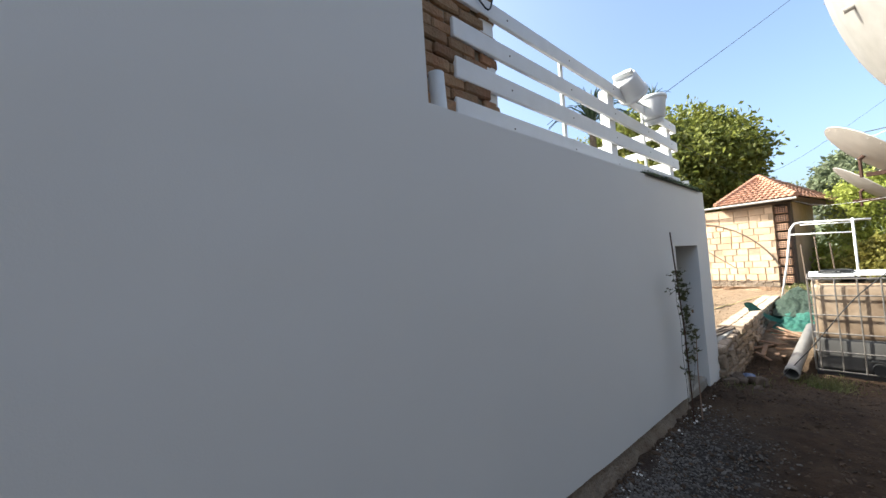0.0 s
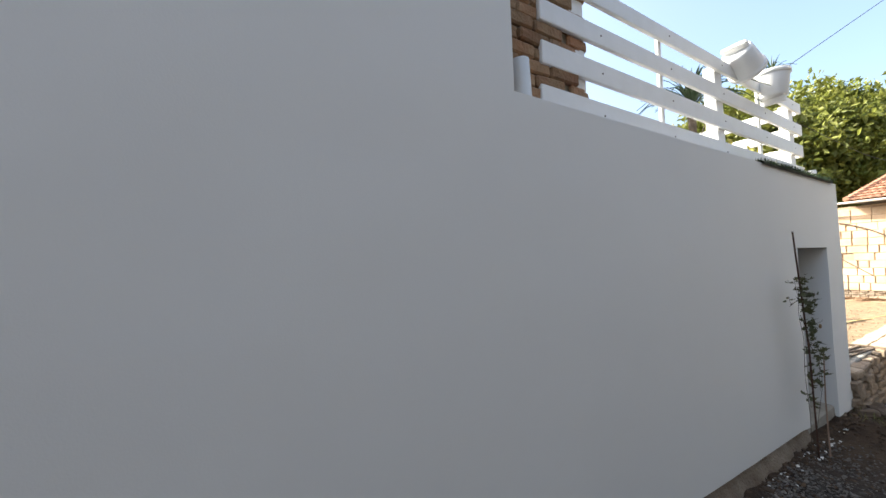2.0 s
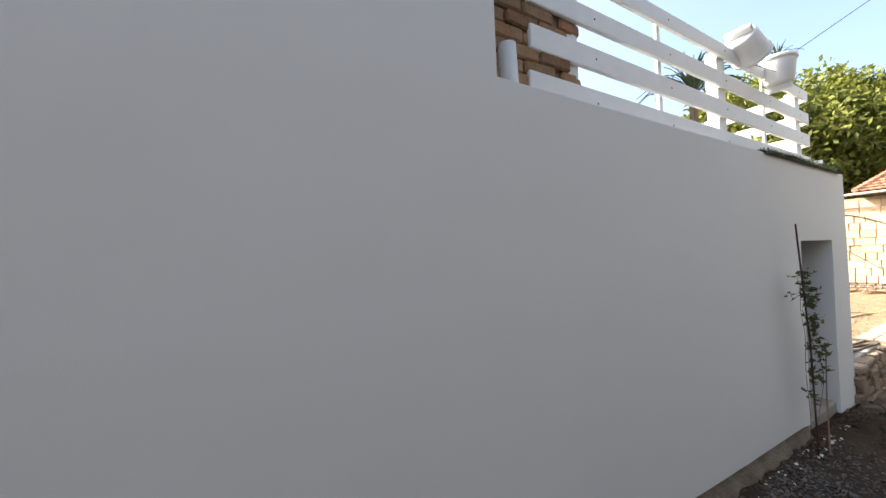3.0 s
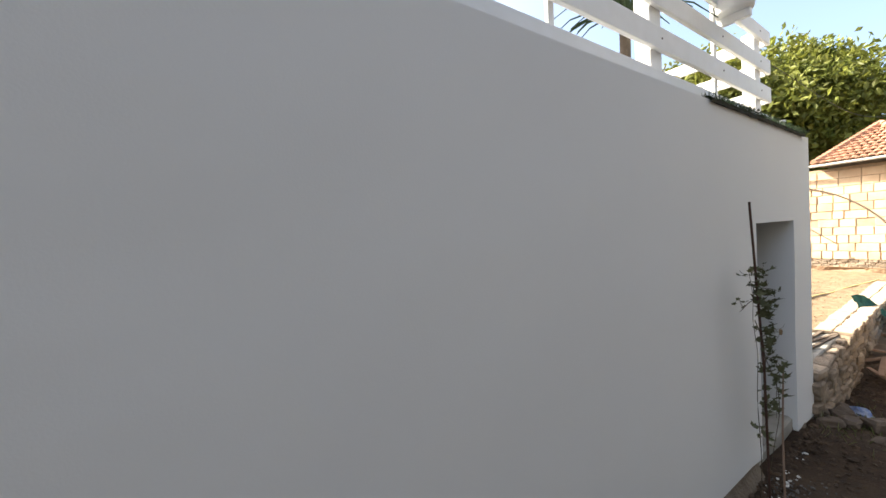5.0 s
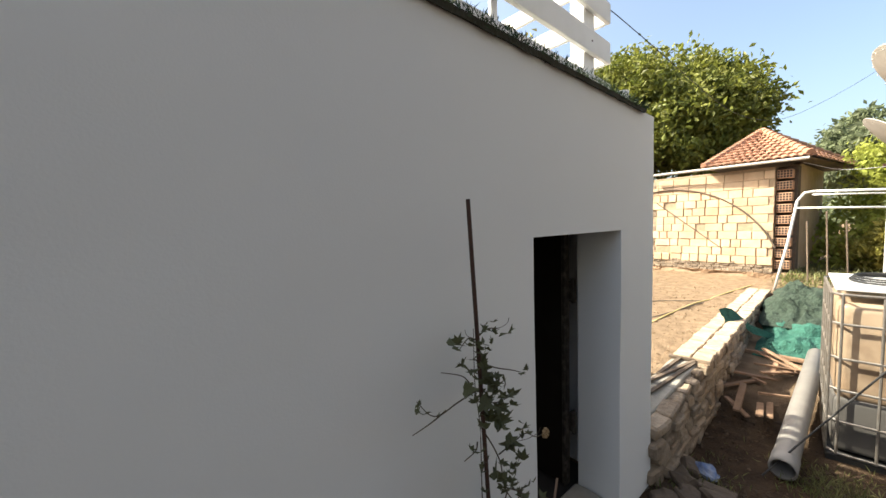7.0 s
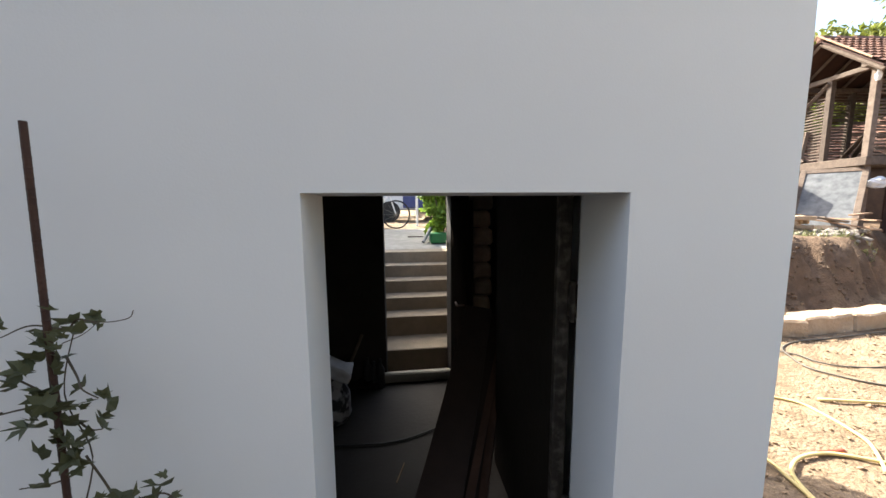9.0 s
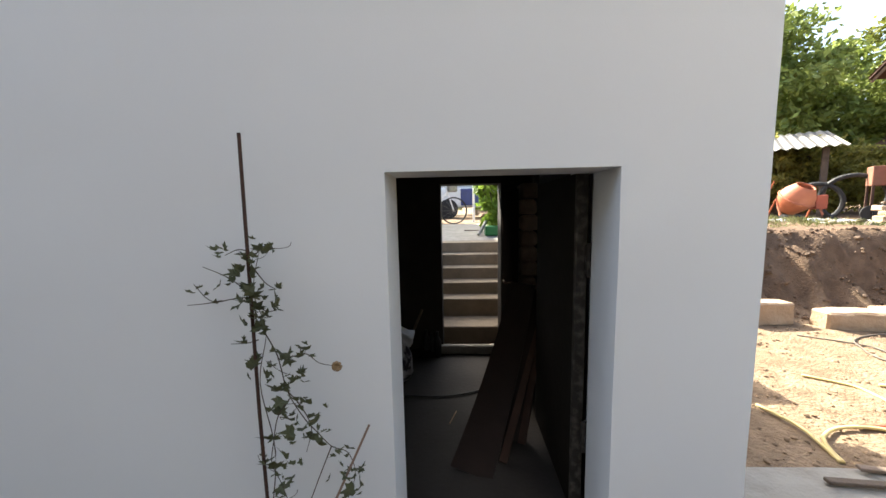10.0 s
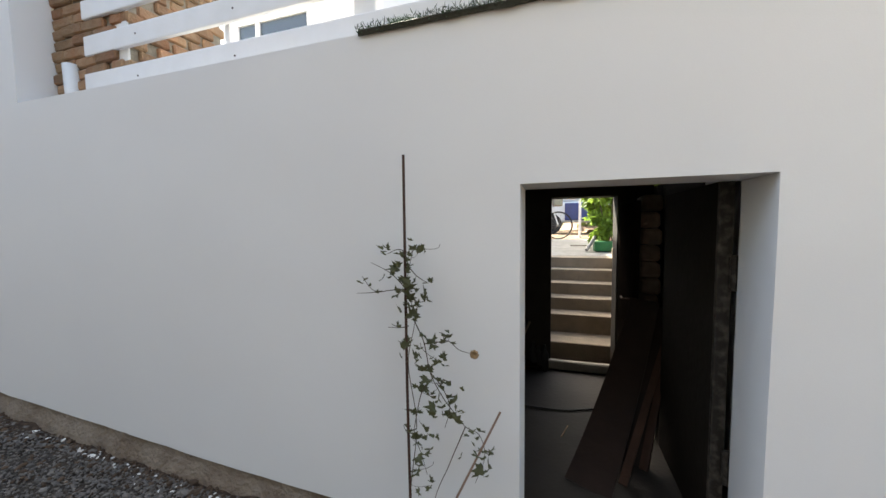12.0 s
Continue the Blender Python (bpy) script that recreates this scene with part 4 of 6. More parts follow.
TANKM = ibc.matrix_basis = pose(3.1, -0.85, -0.33, 0, 0, 3) @ Matrix.Diagonal((1, 1, 1.13, 1))
bm = boxed(0.04, 1.14, -0.97, -0.03, 0.14, 0.56, bevel=0.05, segs=3)
part("tank_bottom", bm, TANKLOW, ibc, "darker lower half filled with water", smooth=True)
bm = boxed(0.045, 1.135, -0.965, -0.035, 0.53, 1.27, bevel=0.07, segs=3)
part("tank_body", bm, TANK, ibc, smooth=True)
part("pallet", boxed(0.0, 1.2, -1.0, 0.0, 0.02, 0.12, bevel=0.01), BLACK, ibc, "dark pallet base")
bm = bmesh.new()
lathe(bm, [(0, 0.05), (0.13, 0.05), (0.13, 0.0), (0.15, 0.0)], 20, pose(0.6, -0.5, 1.27))
part("lid", bm, BLACK, ibc, "black screw lid")
bm = bmesh.new()
tube(bm, [(0.02, -0.62, 0.22), (-0.08, -0.62, 0.22)], 0.06, 14)
tube(bm, [(-0.05, -0.62, 0.22), (-0.11, -0.62, 0.22)], 0.075, 14)
box(bm, -0.07, -0.04, -0.70, -0.54, 0.30, 0.32, bevel=0.004)
part("valve", bm, BLACK, ibc, "black outlet valve")
for z in (0.13, 0.38, 0.62, 0.86, 1.12, 1.34):
    c = [(0, 0), (1.2, 0), (1.2, -1.0), (0, -1.0), (0, 0)]
    pts = []
    for (xa, ya), (xb, yb) in zip(c, c[1:]):
        for u in (0.06, 0.5, 0.94):
            pts.append((xa + (xb - xa) * u, ya + (yb - ya) * u, z))
    pts.append(pts[0])
    bm = bmesh.new()
    tube(bm, pts, 0.010, 7, caps=False)
    part("cage_ring", bm, GALV, ibc)
for xa, ya in [(0, -0.06 - 0.22 * k) for k in range(5)] + [(1.2, -0.06 - 0.22 * k) for k in range(5)] + [(0.06 + 0.27 * k, 0) for k in range(5)] + [(0.06 + 0.27 * k, -1.0) for k in range(5)]:
    bm = bmesh.new()
    tube(bm, [(xa, ya, 0.12), (xa, ya, 1.34)], 0.010, 7)
    part("cage_bar", bm, GALV, ibc)
for k, (ya, yb, zz) in enumerate(((-0.02, -0.5, 1.36), (-0.5, -0.98, 1.37))):
    bm = boxed(-0.02, 1.0, yb + 0.01, ya, zz, zz + 0.02, bevel=0.005)
    for v in bm.verts:
        v.co.z += 0.012 * math.sin(v.co.x * 9)
    solo("metal_sheet", bm, mat("white_sheet_metal", (0.72, 0.72, 0.72), (0.6, 0.6, 0.6), rough=0.4, bump=0.1) if k == 0 else bpy.data.materials["white_sheet_metal"], "white sheet metal panel lying on the caged tank", "sheet", group="sheets on the tank", at=TANKM @ pose(0.1, 0, 0.0))
bm = bmesh.new()
for k in range(3):
    pts = [(3.75 + (0.30 - 0.02 * k) * math.cos(a), -1.15 + (0.2 - 0.015 * k) * math.sin(a), 1.245 + 0.016 * k) for a in np.linspace(0, 6.283, 28)]
    tube(bm, pts, 0.009, 6, caps=False)
solo("coiled_hose", bm, BLACK, "coil of thin black hose on top of the tank", "hose")
bm = bmesh.new()
tube(bm, curve_pts([(2.35, -0.52, -0.2), (2.75, -0.85, 0.22), (2.95, -1.3, 0.9), (3.05, -1.7, 1.35)], 8), 0.007, 7)
solo("black_hose", bm, BLACK, "black hose strung up past the tank", "hose")
bm = bmesh.new()
lathe(bm, [(0.075, 0), (0.088, 0), (0.088, 0.16), (0.082, 0.17), (0.082, 2.45), (0.075, 2.45), (0.075, 0)], 26)
pp0, pp1 = Vector((2.42, -0.63, -0.13)), Vector((4.75, -0.74, 0.14))
solo("drain_pipe", bm, GREYPIPE, "grey plastic drain pipe lying on the slope", "pipe", smooth=True, at=Matrix.Translation(pp0) @ (pp1 - pp0).to_track_quat("Z", "Y").to_matrix().to_4x4())


def cloth(x0, x1, y0, y1, base, high, material, label, seed, name="netting", step=0.025):
    """A heaped, folded net lying on the ground."""
    xs, ys = np.arange(x0, x1 + 1e-6, step), np.arange(y0, y1 + 1e-6, step)
    vs, fs = [], []
    for y in ys:
        for x in xs:
            u, v = (x - x0) / (x1 - x0), (y - y0) / (y1 - y0)
            edge = min(1, 5 * min(u, 1 - u, v, 1 - v) + 0.0)
            f1 = abs(noise.noise((x * 2.6 + seed, y * 2.6, 1)))
            f2 = abs(noise.noise((x * 6 + seed + 2 * f1, y * 9, 2))) * 0.7 + abs(noise.noise((x * 15, y * 13 + seed, 4))) * 0.4
            wob = 0.12 * noise.noise((x * 2, y * 2, seed)), 0.12 * noise.noise((x * 2, y * 2, seed + 5))
            vs.append((x + wob[0], y + wob[1], land(x, y) + base(x, y) + edge * (high * 0.22 + high * f1 * 0.6 + 0.75 * high * (0.45 - f2) * (0.3 + abs(noise.noise((x * 1.3, y * 1.3, seed))) * 2.0)) + 0.005))
    w = len(xs)
    fs = [(j * w + i, j * w + i + 1, (j + 1) * w + i + 1, (j + 1) * w + i) for j in range(len(ys) - 1) for i in range(w - 1)]
    me = bpy.data.meshes.new(name)
    me.from_pydata(vs, [], fs)
    me.polygons.foreach_set("use_smooth", [True] * len(fs))
    me.materials.append(material)
    return tagged(new(name, me), label, "netting", group="nets on the slope")


cloth(5.0, 6.3, -1.0, -0.12, lambda x, y: 0.0, 0.30, NETG, "bright green shade net heaped on the ground", 3)
cloth(5.9, 7.9, -1.1, -0.10, lambda x, y: 0.10, 0.36, NETD, "dark grey-green net heaped in folds on the slope", 8)
fl = thing("torn_net_flap", "torn strip of green net draped over the low wall", "netting", group="nets on the slope", at=(4.75, 0.02, 0.42))
bm = bmesh.new()
rows_ = []
for i in range(12):
    u = i / 11
    c = Vector((u * 1.0, 0.12 - 0.55 * u, 0.03 - 0.42 * u + 0.05 * math.sin(u * 7)))
    rows_.append([bm.verts.new(c + Vector((0.0, 0.02, 0.05)) * (k - 1) * (1.4 - u) + Vector((0.03 * noise.noise((u * 9, k, 0)), 0, 0.03 * math.sin(k * 2 + u * 12)))) for k in range(4)])
for a_, b_ in zip(rows_, rows_[1:]):
    for k in range(3):
        bm.faces.new((a_[k], a_[k + 1], b_[k + 1], b_[k]))
part("flap", bm, NETG, fl)
rw = random.Random(5)
for k in range(13):
    x, y = rw.uniform(3.1, 5.0), rw.uniform(-0.55, -0.12)
    l_, w_ = rw.uniform(0.25, 0.7), rw.uniform(0.025, 0.06)
    bm = rough_box(l_, w_, 0.025, 0.15, 2, 200 + k)
    solo("scrap_board", bm, PALEWOOD, "splintered reddish scrap board on the ground", "scrap wood", group="scrap wood by the low wall", at=pose(x, y, land(x, y) + 0.05 + 0.012 * k, rw.uniform(-8, 8), rw.uniform(-12, 12), rw.uniform(-60, 60)))
bm = rough_box(1.1, 0.06, 0.05, 0.12, 3, 230)
solo("scrap_board", bm, PALEWOOD, "long pale batten in front of the net", "scrap wood", group="scrap wood by the low wall", at=pose(5.0, -0.5, land(5, -0.5) + 0.05, 0, 2, 82))
bm = bmesh.new()
bmesh.ops.create_icosphere(bm, subdivisions=3, radius=0.09)
for v in bm.verts:
    v.co = Vector((v.co.x * 0.8, v.co.y * 1.2, v.co.z * 0.4)) + noise.noise_vector(v.co * 14) * 0.05
solo("blue_rag", bm, BLUE, "crumpled blue and white rag on the ground", "rag", at=pose(2.02, -0.2, land(2.02, -0.2) + 0.03))

# white tube frame
tf = thing("tube_frame", "white painted steel tube frame standing behind the tank", "frame", at=(0, 0, 0))
for nm, pts, r_ in (("leg", [(8.0, -0.09, 0.4), (8.0, -0.25, 1.3), (8.0, -0.36, 2.1), (8.0, -0.45, 2.24), (8.0, -0.6, 2.26)], 0.022), ("leg", [(8.0, -1.42, 0.3), (8.0, -1.42, 2.26)], 0.022),
                    ("top_bar", [(8.0, -0.55, 2.26), (8.0, -1.7, 2.2)], 0.02), ("cross_bar", [(8.0, -0.35, 1.97), (8.0, -1.4, 1.93)], 0.016), ("cross_bar", [(8.0, -0.55, 2.2), (8.0, -1.4, 2.16)], 0.012)):
    bm = bmesh.new()
    tube(bm, pts, r_, 8)
    part(nm, bm, WHITE, tf, smooth=True)
for k in range(3):
    bm = bmesh.new()
    tube(bm, [(9.2 + 0.1 * k, -0.5 - 0.28 * k, 0.3), (9.2 + 0.08 * k, -0.45 - 0.27 * k, 1.7 + 0.2 * (k % 2))], 0.014, 6)
    solo("pole", bm, OLDWOOD, "weathered wooden pole standing by the shed", "pole", group="poles by the shed")



# ---- satellite dishes ----
def dish(centre, normal, rad, label):
    t = thing("satellite_dish", label, "satellite dish", group="satellite dishes")
    t.matrix_basis = Matrix.Translation(centre) @ Vector(normal).to_track_quat("Z", "Y").to_matrix().to_4x4()
    bm = bmesh.new()
    prof = [(rad * u, 0.13 * rad * (u * u - 1)) for u in (0.001, 0.2, 0.4, 0.6, 0.8, 0.93, 1.0)]
    lathe(bm, prof + [(rad * 1.012, 0.004), (rad * 1.012, -0.012)] + [(r_ + 0.004, z - 0.014) for r_, z in prof[::-1]], 48)
    part("reflector", bm, DISH, t, smooth=True)
    bm = bmesh.new()
    for k in range(24):
        a = k * 6.283 / 24
        lathe(bm, [(0.0, 0.012), (0.009, 0.008), (0.011, 0.0)], 6, pose(rad * 0.95 * math.cos(a), rad * 0.95 * math.sin(a), -0.045, 180, 0, 0))
    part("rivets", bm, GALV, t)
    bm = bmesh.new()
    tube(bm, [(0, 0, -0.13 * rad), (0, 0, -0.13 * rad - 0.12)], 0.04, 10)
    if rad < 1.2:
      down = t.matrix_basis.to_3x3().inverted() @ Vector((0, 0, -0.42))
      tube(bm, [(0, 0, -0.13 * rad - 0.1), Vector((0, 0, -0.13 * rad - 0.1)) + down], 0.03, 8)
    part("mount", bm, RUST if rad < 1.2 else DISH, t)
    for k in range(3):
        a = k * 2.094 + 0.5
        bm = bmesh.new()
        tube(bm, [(rad * 0.9 * math.cos(a), rad * 0.9 * math.sin(a), -0.03), (0, 0, rad * 0.75)], 0.009, 6)
        part("feed_arm", bm, GALV, t)
    bm = bmesh.new()
    lathe(bm, [(0, 0), (0.035, 0), (0.035, 0.1), (0, 0.1)], 12, pose(0, 0, rad * 0.72))
    part("feed_head", bm, DISH, t)
    return t


def mast(x, y, z1, arm_from):
    """A post with a level arm that carries a dish."""
    t = thing("dish_mast", "rusty steel mast with an arm carrying a satellite dish", "mast", group="dish masts")
    bm = bmesh.new()
    tube(bm, [(x, y, land(x, y) - 0.1), (x, y, z1 + 0.1)], 0.05, 10)
    part("post", bm, RUST, t)
    part("arm", boxed(x - 0.035, x + 0.035, y, arm_from, z1 - 0.045, z1 + 0.045, bevel=0.005), RUST, t)


for c, n_, r_, arm in (((7.57, -1.78, 3.68), (0.13, -0.72, 0.68), 0.9, (-1.69, 3.16)), ((11.26, -1.82, 3.27), (0.05, -0.72, 0.69), 0.9, (-1.5, 2.86)), ((2.52, -1.79, 4.87), (0.15, -0.95, 0.29), 1.5, (-1.72, 4.87))):
    dish(c, n_, r_, "large grey metal satellite dish with riveted rim")
    mast(c[0], -3.3, arm[1], arm[0])

# ---- wires ----
for nm, ctrl in (("overhead_wire", [(0.3, 0.25, 3.62), (4.2, -1.2, 6.2), (9, -3, 9.6)]), ("overhead_wire", [(1.2, 0.4, 3.5), (7, 0.2, 3.55), (10.5, -0.7, 4.4), (16, -3.5, 7.4)]), ("overhead_wire", [(10.6, -0.3, 3.05), (10.9, -1.0, 2.82), (10.9, -2.2, 2.86), (10.8, -3.4, 3.0)])):
    bm = bmesh.new()
    tube(bm, curve_pts(ctrl, 10), 0.004, 5)
    solo(nm, bm, BLACK if ctrl[0][0] < 5 else WHITE, "thin black overhead wire across the sky" if ctrl[0][0] < 5 else "thin pale cable slung by the shed", "wire", group="overhead wires")

# ---- pale block shed with the hip roof ----
SA, SD = Vector((0.1, 0.995, 0)).normalized(), Vector((0.995, -0.1, 0)).normalized()
C1 = Vector((10.4, 0.15, 0))
SHED = Matrix(((SA.x, SD.x, 0, C1.x), (SA.y, SD.y, 0, C1.y), (0, 0, 1, 0), (0, 0, 0, 1)))      # along the front, back, up


def arch_z(s_):
    """Height of the arch line on the wall."""
    u = (s_ - 2.3) / 2.55
    return 0.05 + 2.6 * math.sqrt(max(0, 1 - u * u))


shed = thing("block_shed", "unplastered pale block shed with a red hip tile roof", "shed")
shed.matrix_basis = SHED
bm = bmesh.new()
box(bm, 0.0, 2.7, -0.05, 0.3, -0.2, 3.0)
for k in range(18):                       # stepped core behind the curved broken edge
    sk = 2.7 + k * 0.14
    if 3.36 < sk + 0.07 < 3.94:
        box(bm, sk, sk + 0.14, -0.01, 0.3, -0.2, 0.9)
        box(bm, sk, sk + 0.14, -0.01, 0.3, 1.34, arch_z(sk + 0.14) + 0.22)
    else:
        box(bm, sk, sk + 0.14, -0.01, 0.3, -0.2, max(0.6, arch_z(sk + 0.14) + 0.22))
part("wall", bm, mat("pale_mortar", (0.42, 0.32, 0.22), (0.3, 0.22, 0.15), scale=12, bump=0.7), shed, "mortar behind the blocks")
part("side_wall", boxed(-0.36, -0.16, 0.51, 3.6, 0.1, 3.06), mat("brown_render", (0.50, 0.37, 0.25), (0.38, 0.27, 0.17), scale=4, bump=0.6, stain=(0.45, 0.36, 0.27)), shed, "brown rendered side wall")
part("back_wall", boxed(-0.16, 2.7, 3.3, 3.6, 0.1, 2.9), MORTAR, shed)
rs = random.Random(9)
blk = [mesh_of(rough_box(l_, 0.14, 0.20, 0.035, 1, 300 + k, bevel=0.06), "block", BLOCK) for k, l_ in enumerate((0.385, 0.385, 0.38, 0.19, 0.28))]
wsh = [mesh_of(rough_box(l_, 0.15, 0.185, 0.2, 2, 320 + k, bevel=0.14), "block", WHITESTONE) for k, l_ in enumerate((0.36, 0.3, 0.42, 0.24))]


for j in range(11):
    z = 0.83 + j * 0.21 - 0.105
    s_ = 0.1 * (j % 2)
    while s_ < 4.9:
        old = s_ > 2.6
        k = 3 if rs.random() < 0.14 else (4 if rs.random() < 0.12 else rs.choice((0, 1, 2)))
        inner = not old and z < arch_z(s_ + 0.2) - 0.05
        if inner:                         # smaller squarish blocks fill the old vault
            k = rs.choice((3, 4, 4, 3, 0))
        l_ = rs.choice((0.3, 0.36, 0.42, 0.24)) if old else (0.385, 0.385, 0.38, 0.19, 0.28)[k]
        mid = s_ + l_ / 2
        hole = 3.3 < mid < 4.0 and 0.88 < z < 1.36
        top = 3.04 if mid < 2.7 else arch_z(mid + 0.1) + 0.2 + 0.06 * math.sin(mid * 9)
        lost = inner and rs.random() < 0.06
        if z < top and not hole and not lost:
            if old:
                piece("block", wsh[(0.36, 0.3, 0.42, 0.24).index(l_)], shed, pose(mid, 0.02 + rs.uniform(-0.012, 0.012), z, 0, rs.uniform(-1.5, 1.5), rs.uniform(-2, 2)))
            else:
                piece("block", blk[k], shed, pose(mid, rs.uniform(-0.006, 0.006) - (rs.uniform(0, 0.02) if inner else 0), z, 0, rs.uniform(-0.6, 0.6), rs.uniform(-1, 1)))
        s_ += l_ + (0.02 if inner else 0.012)
sb = [mesh_of(rough_box(0.15, 0.14, 0.06, 0.12, 1, 340 + k), "brick", WHITESTONE) for k in range(4)]
for j in range(4):
    s_ = 0.05 * (j % 2) + 0.08
    while s_ < 4.9:
        piece("brick", rs.choice(sb), shed, pose(s_, 0.0 + rs.uniform(-0.015, 0.015), 0.45 + j * 0.068, 0, rs.uniform(-3, 3), rs.uniform(-3, 3)))
        s_ += 0.165
bm = bmesh.new()                          # undercut earth below the lowest bricks
bank_rows = []
for i in range(62):
    s_ = -0.5 + i * 0.095
    cave = 0.10 * smooth01(-abs(s_ - 1.9), -0.22, -0.08)
    bank_rows.append([bm.verts.new((s_, dy + cave * (k in (2, 3)) + 0.07 * noise.noise((s_ * 3.1, k * 1.7, 2)), zz + 0.03 * noise.noise((s_ * 4, k, 7)))) for k, (dy, zz) in enumerate(((0.06, 0.46), (-0.07, 0.42), (-0.06, 0.33), (-0.10, 0.2), (-0.2, 0.12), (-0.4, 0.05)))])
for ra_, rb2 in zip(bank_rows, bank_rows[1:]):
    for k in range(5):
        bm.faces.new((ra_[k], ra_[k + 1], rb2[k + 1], rb2[k]))
part("earth_footing", bm, mat("raw_earth", (0.30, 0.2, 0.125), (0.17, 0.105, 0.065), scale=5, bump=1.0, fine=22, depth=0.04), shed, "undercut raw earth below the wall")
for i in range(13):                       # crumbling mortar coping over the arch
    s_ = 2.75 + i * 0.165
    zz = arch_z(s_) + 0.12
    slope = math.degrees(math.atan2(arch_z(s_ + 0.08) - arch_z(s_ - 0.08), 0.16))
    part("coping", rough_box(0.24, 0.2, 0.2, 0.22, 2, 360 + i), WHITESTONE, shed).matrix_basis = pose(s_, 0.04, zz + 0.03, 0, -slope, 0)
bm = bmesh.new()
tube(bm, [(s_, -0.09, arch_z(s_)) for s_ in np.linspace(-0.05, 4.72, 40)], 0.02, 6)
part("arch_strip", bm, OLDWOOD, shed, "curved trace of an old vault on the wall")
bm = bmesh.new()
tube(bm, [(1.05, -0.1, 1.05), (2.6, -0.1, 2.3)], 0.014, 6)
part("arch_strip", bm, OLDWOOD, shed)
# A near-black plate closes the hole and paints its unlit depth.
part("vent_window", boxed(3.34, 3.98, 0.2, 0.29, 0.88, 1.36), CELLAR, shed, "dark plate standing for the shade in the small window hole")
# stacked hollow blocks at the corner
for k in range(9):
    bm = boxed(-0.3, -0.02, 0.0, 0.2, 0.55 + k * 0.27, 0.55 + k * 0.27 + 0.2, bevel=0.006)
    hb = part("hollow_block", bm, mat("hollow_clay", (0.50, 0.30, 0.19), (0.42, 0.24, 0.15), bump=0.4) if k == 0 else bpy.data.materials["hollow_clay"], shed, "orange hollow clay block")
    # Thin black plates on the face draw the shade inside each cell.
    bm = bmesh.new()
    for i in range(5):
        for j in range(3):
            box(bm, -0.285 + i * 0.054, -0.285 + i * 0.054 + 0.036, -0.004, 0.0, 0.57 + k * 0.27 + j * 0.06, 0.57 + k * 0.27 + j * 0.06 + 0.042)
    part("cells", bm, BLACK, hb)["kind"] = "stuff"
# Solid dark box; its colour replaces the shade of a recess.
part("corner_recess", boxed(-0.36, -0.01, 0.21, 0.5, 0.1, 3.0), OLDWOOD, shed, "dark backing that stands for the shaded recess behind the corner stack")


def roof_tiles(a, b, c, d, nu, nv, material, name, parent, lift=0.0):
    """Rows of curved tiles on the patch a-b (eave) to d-c (ridge), joined as one part."""
    a, b, c, d = (Vector(p) for p in (a, b, c, d))
    n = (b - a).cross(d - a).normalized()
    if n.z < 0:
        n = -n
    bm = bmesh.new()
    for j in range(nv):
        v0, v1 = j / nv, (j + 1.18) / nv
        w_e = (b - a).length
        wj = ((a.lerp(d, v0)) - (b.lerp(c, v0))).length
        cnt = max(1, int(round(nu * wj / w_e)))
        for i in range(cnt):
            r0, r1 = [], []
            for k in range(4):
                u = (i + k / 3) / cnt
                hgt = 0.035 * math.sin(math.pi * k / 3 * 1.0 + 0.2) + 0.02
                p0 = a.lerp(d, v0).lerp(b.lerp(c, v0), u)
                p1 = a.lerp(d, min(1, v1)).lerp(b.lerp(c, min(1, v1)), u)
                r0.append(bm.verts.new(p0 + n * (hgt + 0.045 + lift)))
                r1.append(bm.verts.new(p1 + n * (hgt + lift)))
            for k in range(3):
                bm.faces.new((r0[k], r0[k + 1], r1[k + 1], r1[k]))
            lo = [bm.verts.new(v.co - n * 0.03) for v in r0]
            for k in range(3):
                bm.faces.new((lo[k], lo[k + 1], r0[k + 1], r0[k]))
    ob = part(name, bm, material, parent)
    ob["kind"] = "stuff"
    return ob


RF = [(-0.62, -0.35, 3.1), (1.36, -0.35, 3.1), (1.36, 4.2, 3.1), (-1.0, 4.2, 3.1)]
AP = (0.58, 1.5, 4.1)
bm = bmesh.new()
vs_ = [bm.verts.new(p) for p in RF] + [bm.verts.new(AP)]
for k in range(4):
    bm.faces.new((vs_[k], vs_[(k + 1) % 4], vs_[4]))
bm.faces.new(vs_[3::-1])
roof = part("roof", bm, OLDWOOD, shed, "red clay tile hip roof")
for k in range(4):
    roof_tiles(RF[k], RF[(k + 1) % 4], AP, AP, 13, 11, TILE, "tiles", roof)
for k in range(4):
    bm = bmesh.new()
    p0, p1 = Vector(RF[k]), Vector(AP)
    for i in range(12):
        q0, q1 = p0.lerp(p1, i / 12), p0.lerp(p1, (i + 1.15) / 12)
        tube(bm, [q0 + Vector((0, 0, 0.09)), q1 + Vector((0, 0, 0.07))], 0.085, 8, 0.07)
    part("ridge_tiles", bm, TILE, roof)
bm = bmesh.new()
tube(bm, [(-0.62, -0.42, 3.08), (2.75, -0.3, 3.1)], 0.035, 8)
part("gutter", bm, DISH, shed, "pale gutter along the wall top")

# ---- tiled roofs beyond the arch wall ----
fr = thing("far_tiled_house", "old low building with a weathered tile roof behind the yard", "house", at=(0, 0, 0))
part("wall", boxed(15.4, 20.2, 6.2, 12.5, 0.8, 3.2), mat("dark_timber", (0.10, 0.06, 0.04), (0.06, 0.04, 0.03), bump=0.5), fr)
bm = bmesh.new()
